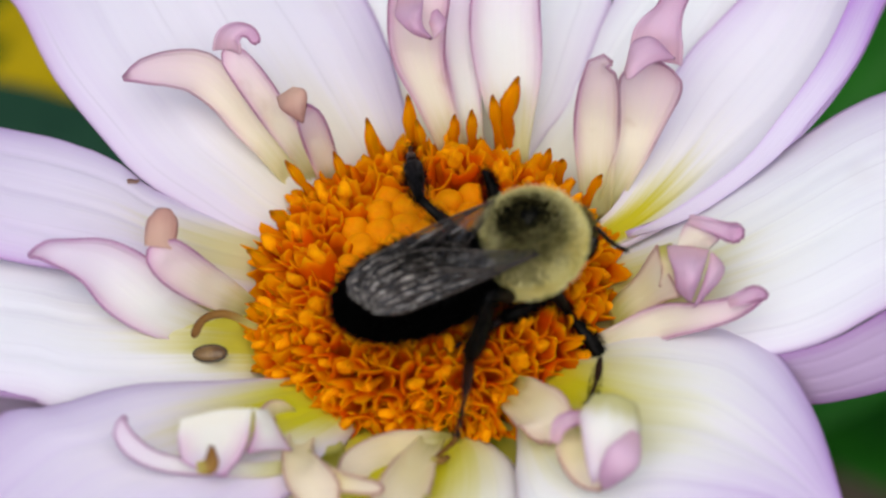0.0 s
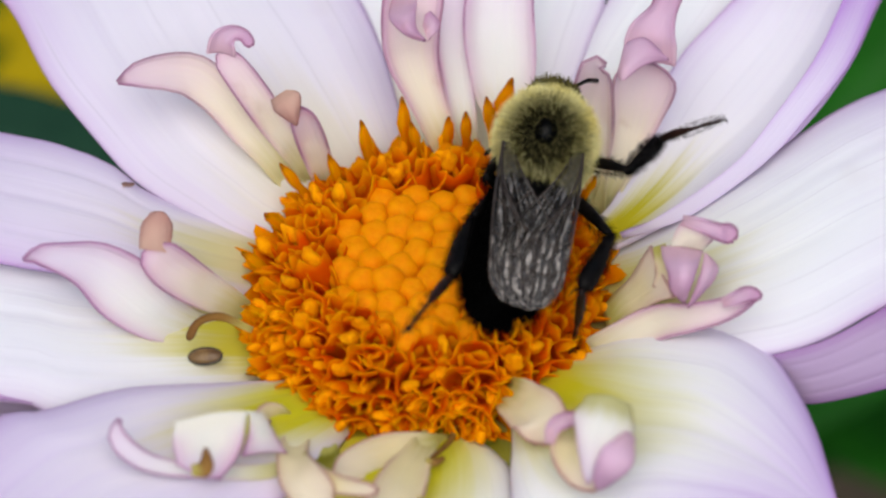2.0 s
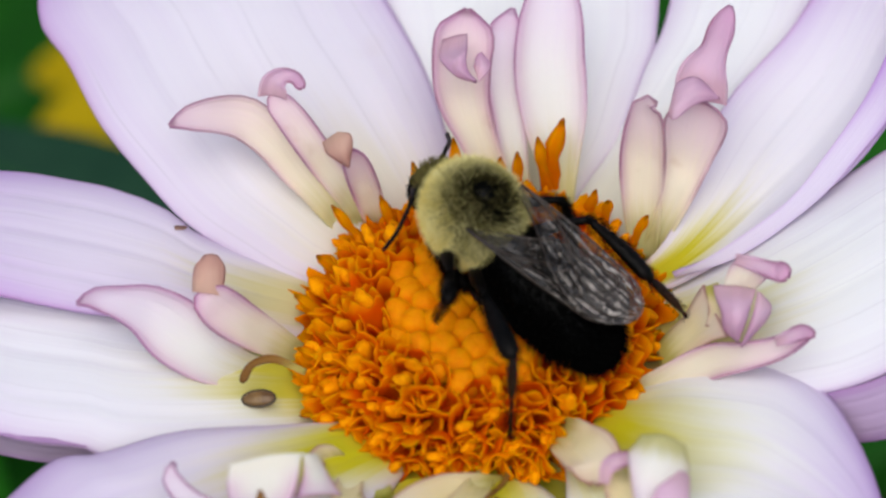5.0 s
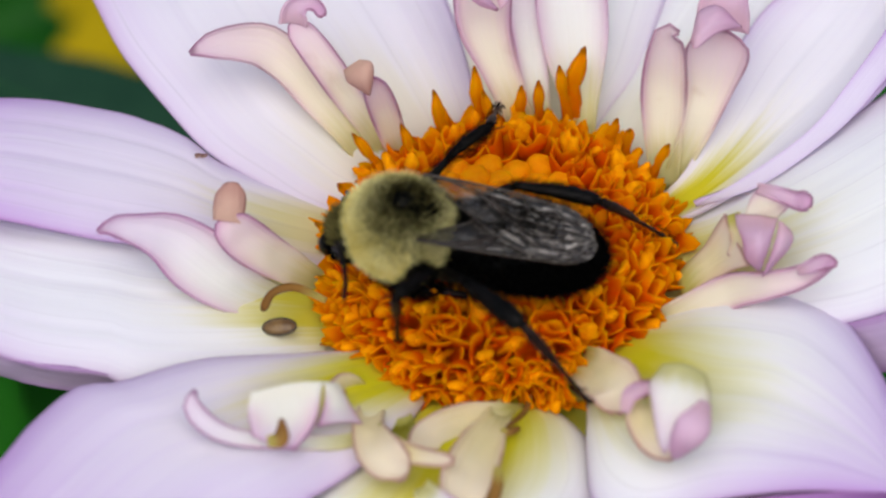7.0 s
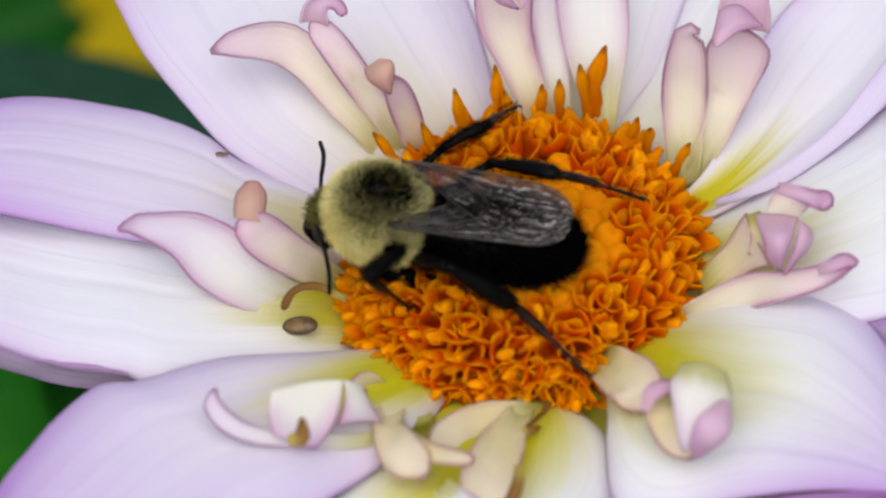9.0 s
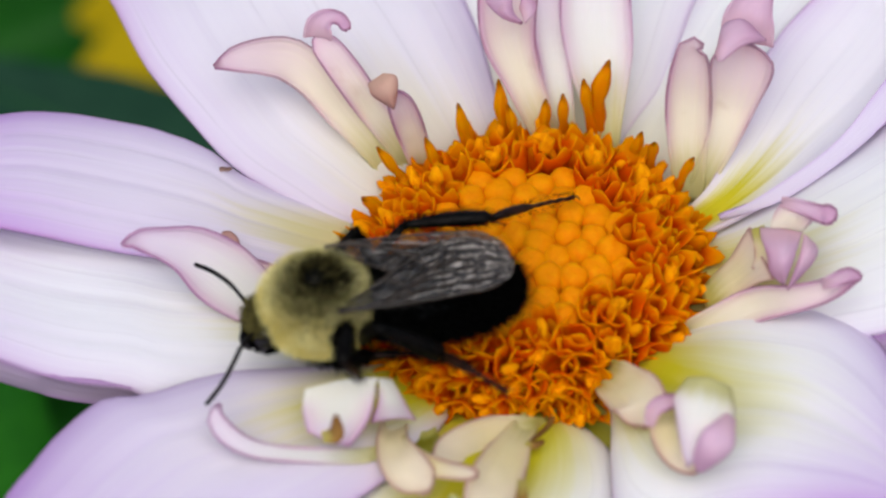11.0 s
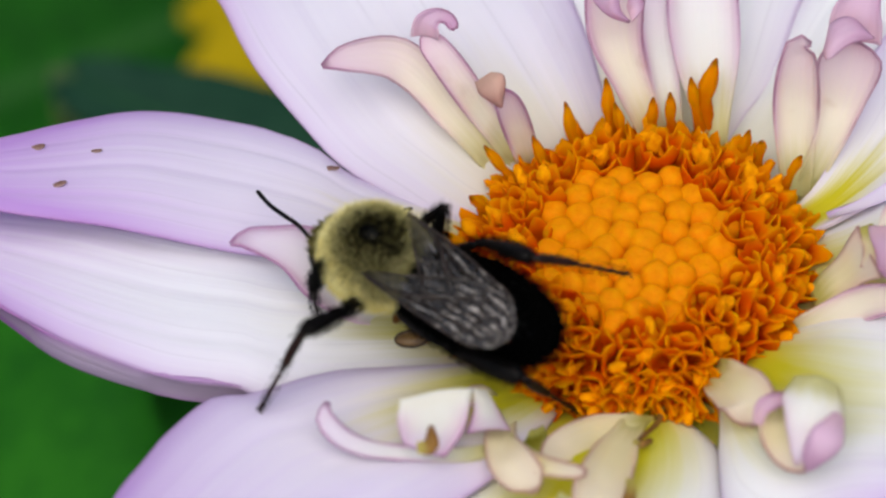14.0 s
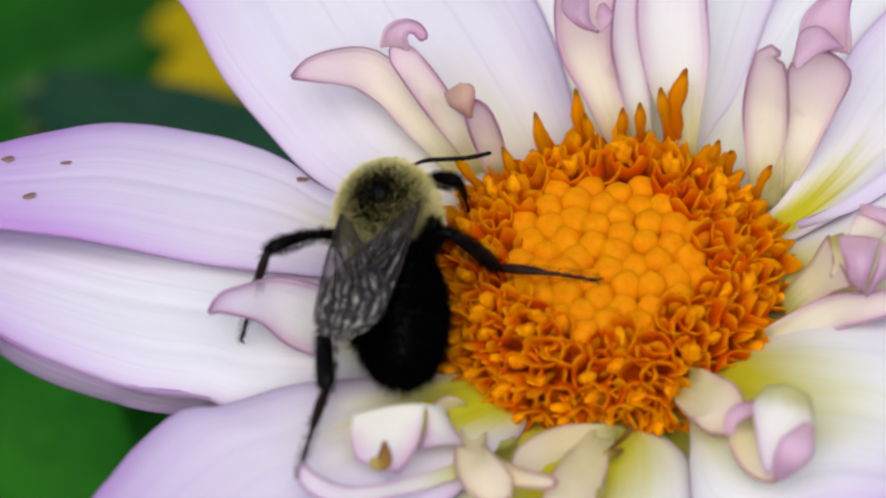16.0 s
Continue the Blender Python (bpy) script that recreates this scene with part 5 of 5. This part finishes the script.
# legs: seconds, then turn away from straight ahead and rise above the body's level of thigh, shin and foot, in degrees
LEG_ROWS = {
    "hind_right": [
        (0, 142, 54, -178, -71, 127, 16), (0.5, 142, 50, 180, -66, 134, 17), (1, 142, 20, 148, 24, -151, -62), (1.5, 109, 41, 152, 35, -142, -71), (2, 131, 33, -165, 37, -179, -61),
        (2.5, 111, -21, -158, 28, -166, 21), (3, 115, 13, -147, 3, -159, 21), (3.5, 116, 11, -152, 14, -155, 5), (4, 107, 45, 171, 8, 142, -32), (6.5, 150, 31, -169, 4, 159, -42),
        (7, 151, 28, -174, 5, 166, -38), (7.5, 145, 22, 173, 3, 162, -34), (8, 144, 14, 168, -1, 166, -22), (8.5, 128, 27, -153, 27, 159, -34), (9, 138, 27, -156, 28, 155, -33),
        (11.5, 142, 34, 179, -3, 151, -17), (12, 149, 30, 180, 0, 152, -11), (12.5, 147, 27, 163, -11, 143, -16), (13, 157, 54, 144, -18, 126, -25), (13.5, 134, 0, -147, 33, 152, -29),
        (14, 159, 49, -166, 37, 136, -33), (14.5, 128, 59, 176, 22, 117, -35), (15, 105, 64, 126, -56, 109, -34), (15.5, 116, 53, 87, -68, 118, 7), (16, 120, 60, 90, -67, 115, 11),
    ],
    "hind_left": [
        (0, 109, 29, 66, -27, 64, -42), (0.5, 131, 60, -150, 28, 108, -64), (1, 139, 19, -158, 13, -142, 59), (1.5, 131, 10, -174, 31, 160, 58), (2, 150, 43, 174, 35, 159, 47),
        (2.5, 146, 42, 168, 31, 144, 34), (3, 143, 46, 160, 28, 127, -71), (3.5, 127, 52, 165, 21, 141, -76), (4, 142, 43, 165, 22, 159, -73), (6.5, 105, 47, 127, 18, -165, -53),
        (7, 112, 47, 131, 18, 166, -43), (7.5, 123, 49, 134, 31, -176, -46), (8, 130, 47, 151, 14, 175, -44), (8.5, 126, 46, -164, -40, 178, -38), (9, 128, 45, -174, -37, 138, 7),
        (11.5, 86, 60, -178, -41, 107, 34), (12, 120, 41, -173, -45, 105, 24), (12.5, 104, 43, -171, -40, 115, 22), (13, 127, 41, -171, -37, 129, 26), (13.5, 142, 28, -157, -32, 140, 25),
        (14, 164, 16, 176, 19, -130, -61), (14.5, 72, 69, 149, 15, 106, -74), (15, 119, 53, 171, 6, 144, 7), (15.5, 149, 25, 180, 0, 158, 12), (16, 146, 22, 178, 5, 166, 18),
    ],
    "middle_right": [
        (0, 7, -70, 82, -28, 130, 29), (0.5, 85, 25, 156, -73, -45, -71), (1, 121, 31, 157, -55, -76, -74), (1.5, 161, 20, -179, -35, 143, 31), (2, 103, 40, 32, -25, 78, 54),
        (2.5, 95, 7, 168, -86, -135, -40), (3, 96, 16, 118, -76, -135, -40), (3.5, 89, 25, 155, -53, -135, -40), (4, 129, 28, -105, -55, -135, -40), (6.5, 127, 38, 122, 5, 99, -38),
        (7, 125, 37, 135, 15, 101, -35), (7.5, 121, 32, 126, 3, 84, -44), (8, 121, 26, 109, -27, 77, -50), (8.5, 118, 31, 130, 2, 79, -45), (9, 129, 31, 147, 22, 105, -34),
        (11.25, 136, 34, -105, -55, -135, -40), (11.5, 103, 40, 90, 40, 89, -13), (12, 136, 34, -105, -55, -135, -40), (12.5, 129, 34, -105, -55, -135, -40), (13, 116, 33, -105, -55, -135, -40), (13.5, 130, 25, -105, -55, -135, -40),
        (14, 131, 49, -105, -55, -135, -40), (14.5, 144, 52, -105, -55, -135, -40), (15, 140, 51, -105, -55, -135, -40), (15.5, 146, 47, -105, -55, -135, -40), (16, 153, 56, -105, -55, -135, -40),
    ],
    "middle_left": [
        (0, 79, 47, -105, -55, -135, -40), (0.5, 99, 70, -105, -55, -135, -40), (1, 128, 36, -105, -55, -135, -40), (1.5, 133, 33, -105, -55, -135, -40), (2, 158, 47, -105, -55, -135, -40),
        (2.5, 156, 40, -105, -55, -135, -40), (3, 144, 37, -105, -55, -135, -40), (3.5, 124, 43, 59, -54, 90, -19), (4, 132, 31, 153, 24, -26, -75), (6.5, 115, 51, 69, 30, -109, -57),
        (7, 124, 51, 51, 9, -133, -76), (7.5, 123, 44, 85, 7, -140, -71), (8, 134, 51, 57, -71, 174, -46), (8.5, 145, 59, 60, 2, -161, -64), (9, 130, 56, 61, 8, -142, -56),
        (11.5, 108, 67, 80, 14, -142, -63), (12, 147, 60, 73, 10, -171, -56), (12.5, 115, 57, 81, 19, -172, -51), (13, 93, 55, 49, 7, 41, -70), (13.5, 139, 47, 13, -57, -152, -43),
        (14, 103, 47, 73, 23, 75, -50), (14.5, 117, 40, 74, -27, 119, 4), (15, 90, 53, 54, -35, 121, 25), (15.5, 146, 60, 107, 38, 85, -57), (16, 123, 56, 116, 25, 137, -43),
    ],
    "front_left": [
        (0, 165, -25, -165, -12, 180, -5), (3.5, 165, -25, -165, -12, 180, -5), (4, 128, 19, 50, -73, 18, -77), (4.5, 165, -25, -165, -12, 180, -5), (7, 165, -25, -165, -12, 180, -5),
        (7.5, 94, 77, -116, -69, -135, -58), (8, 113, 51, -124, -83, 161, -68), (8.5, 165, -25, -165, -12, 180, -5), (11, 165, -25, -165, -12, 180, -5), (11.5, 75, 56, -156, -74, -132, -49),
        (12, 99, 54, -178, -66, -147, -35), (12.5, 81, 58, 17, -29, -43, -72), (13, 94, 66, 68, -31, 17, -64), (13.5, -36, 77, -38, -52, -10, -67), (14, 74, 72, 38, -71, -45, -86),
        (14.5, 12, 63, 39, -46, 135, -58), (15, 89, 55, 83, -33, 113, -54), (15.5, 165, -25, -165, -12, 180, -5), (16, 165, -25, -165, -12, 180, -5),
    ],
    "front_right": [
        (0, 165, -25, -165, -12, 180, -5), (0.5, -15, -5, -13, -60, 16, -60), (1.5, 146, 24, -174, -47, -135, -40), (2, 165, -25, -165, -12, 180, -5), (15.5, 165, -25, -165, -12, 180, -5),
        (16, 98, 58, 56, -53, 169, -83),
    ],
}
# antennae: seconds, turn to the left of straight ahead and rise above level (left -1, right 1)
ANTENNA_ROWS = {
    -1: [
        (0, 60, -55), (0.5, 85, 27), (1, 60, -55), (1.5, 114, 15), (2, 151, 6), (2.5, 148, 14), (3, 141, -29), (3.5, 129, -12), (4, 113, 1),
        (6.5, 111, 4), (7, 98, 14), (7.5, 78, 38), (8, 88, 27), (8.5, 121, 30), (9, 109, 3), (11.5, 37, -10), (12, 51, 0), (12.5, 21, 4),
        (13, -1, 12), (13.5, -32, 28), (14, -17, -3), (14.5, -18, -47), (15, 60, -55), (16, 60, -55),
    ],
    1: [
        (0, -93, 36), (0.5, -20, 9), (1, -124, 32), (1.5, -92, 45), (2, -41, -55), (2.5, -3, -62), (3, 10, -55), (3.5, 0, -55), (4, -42, -40),
        (6.5, -95, -29), (7, -98, -35), (7.5, -90, 3), (8, -60, -50), (8.5, -60, -50), (9, -79, -12), (11.5, -56, -13), (12, -58, -9), (12.5, -96, 14),
        (13, -84, 20), (13.5, -126, 27), (14, -120, -20), (14.5, -127, -10), (15, -124, -15), (15.5, -109, -16), (16, -86, -5),
    ],
}


def between(rows, t):
    times = [r[0] for r in rows]
    return np.array([np.interp(t, times, [r[k] for r in rows]) for k in range(1, len(rows[0]))])


def body_pose(t):
    rows = [(r[0], *r[1], *r[2]) for r in BODY]
    mid_end = between(rows, t)
    mid, end = Vector(mid_end[:3]), Vector(mid_end[3:])
    ahead = (mid - end).normalized()
    bank = radians(float(between(BANK, t)[0]))
    right = ahead.cross(Vector((0, 0, 1))).normalized()
    up = right.cross(ahead)
    up = up * math.cos(bank) + right * math.sin(bank)
    right = ahead.cross(up)
    m = Matrix((right, ahead, up)).transposed().to_4x4()
    return Matrix.Translation(mid * MM) @ m


STILL = Matrix.Identity(3).to_quaternion()


def aim(turn, rise, side):
    a, e = radians(turn), radians(rise)
    return Vector((math.sin(a) * math.cos(e) * side, math.cos(a) * math.cos(e), math.sin(e)))


def aims(name, t):
    """Directions of a leg's thigh, shin and foot at t, in the body's space."""
    side = 1 if name.endswith("right") else -1
    rows = LEG_ROWS[name]
    ahead = next((r for r in rows if r[0] >= t), rows[-1])
    back = next((r for r in reversed(rows) if r[0] <= t), rows[0])
    s = 0 if ahead[0] == back[0] else (t - back[0]) / (ahead[0] - back[0])
    made = []
    for k in (1, 3, 5):
        one, two = aim(back[k], back[k + 1], side), aim(ahead[k], ahead[k + 1], side)
        turn = one.rotation_difference(two)
        made.append(STILL.slerp(turn, s) @ one)
    return made


def stretch(origin, along, side):
    """A pose at origin whose y axis runs along a limb."""
    y = along.normalized()
    x = y.cross(Vector((0.55 * side, 0.2, 0.8))).normalized()
    return Matrix.Translation(origin * MM) @ Matrix((x, y, x.cross(y))).transposed().to_4x4()


def leg_poses(name, t):
    """Poses of thigh (in the body's space), shin and foot (in the thigh's)."""
    kind, where = name.split("_")
    side = 1 if where == "right" else -1
    hip, thigh, shin, _, _ = LEGS[kind]
    hip = Vector((hip[0] * side, hip[1], hip[2]))
    one, two, three = aims(name, t)
    knee = hip + one * thigh
    upper = stretch(hip, one, side)
    away = upper.inverted()
    return upper, away @ stretch(knee, two, side), away @ stretch(knee + two * shin, three, side)


def motions():
    times = [k / 4 for k in range(65)]
    walk(bee, [(t, body_pose(t)) for t in times])
    for name, pieces in LEG_PARTS.items():
        rows = [(t, leg_poses(name, t)) for t in times]
        for k, ob in enumerate(pieces):
            walk(ob, [(t, poses[k]) for t, poses in rows])
    # Petals of the collar that the bee presses aside.
    base, tip, bent = Vector((-8.27, -0.89, 1.40)), Vector((-13.50, 0.97, 6.20)), Vector((-12.55, 0.64, 2.00))
    swing = (tip - base).rotation_difference(bent - base)
    about = Matrix.Translation(base * MM) @ swing.to_matrix().to_4x4() @ Matrix.Translation(-base * MM)
    low = (tip - base).rotation_difference(Vector((-11.3, 5.6, 0.0)) - base)
    under = Matrix.Translation(base * MM) @ low.to_matrix().to_4x4() @ Matrix.Translation(-base * MM)
    half = Matrix.Translation(base * MM) @ Matrix.Identity(3).to_quaternion().slerp(swing, 0.5).to_matrix().to_4x4() @ Matrix.Translation(-base * MM)
    for ob in THUMB:
        walk(ob, [(0, RISE), (9.2, RISE), (10.2, RISE @ half), (11.2, RISE @ about), (15.25, RISE @ about), (15.9, RISE @ under), (16, RISE @ under)])
    for ob in FLAP:
        shifted = [(t, RISE @ pose(x * MM, y * MM, z * MM)) for t, x, y, z in ((0, 0, 0, 0), (9.2, 0, 0, 0), (11.3, 1.5, 0.9, 0.2), (12.5, 1.4, 0.6, 0.2), (13, 0.9, 0.4, 0.1), (14.5, 0.7, 0.1, 0.1), (15, 0.2, 0, 0.1), (16, 0, 0, 0))]
        walk(ob, shifted)
    # A thin petal of the collar that a hind foot presses down.
    root = Vector((-6.48, -11.87, 3.02)) * MM
    pressed = Matrix.Translation(root) @ Matrix.Rotation(radians(20), 4, "Z") @ Matrix.Translation(-root)
    walk(STRIP, [(0, RISE), (14.5, RISE), (15, RISE @ pressed), (16, RISE @ pressed)])
    # A broad petal of the collar that the middle leg pushes down.
    root, free = Vector((-9.17, -1.49, -0.40)), Vector((-19.75, -2.53, 7.00))
    rows = []
    for t, end in ((0, free), (14.0, free), (14.5, Vector((-20.31, -1.92, 6.20))), (15.0, Vector((-20.6, -1.7, 5.9))), (15.5, Vector((-19.6, -3.6, 6.9))), (16.0, Vector((-19.18, -5.77, 6.62)))):
        swing = (free - root).rotation_difference(end - root).to_matrix().to_4x4()
        rows.append((t, RISE @ Matrix.Translation(root * MM) @ swing @ Matrix.Translation(-root * MM)))
    walk(PRESSED, rows)
    # The abdomen bends a little at the waist.
    waist = Matrix.Translation(Vector((0, -1.6, 0)) * MM)
    rows = [(t, *between(WAIST, t)) for t in times]
    walk(ABDOMEN_PART, [(t, waist @ pose(0, 0, 0, lift, 0, turn) @ waist.inverted()) for t, turn, lift in rows])
    for side, ob in WINGS.items():
        rows = [(t, *between(WING_ROWS[side], t), between(WAIST, t)[1]) for t in times]
        walk(ob, [(t, pose(*[c * MM for c in WING_ROOT[side]], tilt + lift, 0, swing)) for t, swing, tilt, lift in rows])
    for side, ob in ANTENNAE.items():
        rows = [(t, *between(ANTENNA_ROWS[side], t)) for t in times]
        walk(ob, [(t, pose(*[c * MM for c in ANTENNA_ROOT[side]], rise, 0, turn)) for t, turn, rise in rows])


motions()
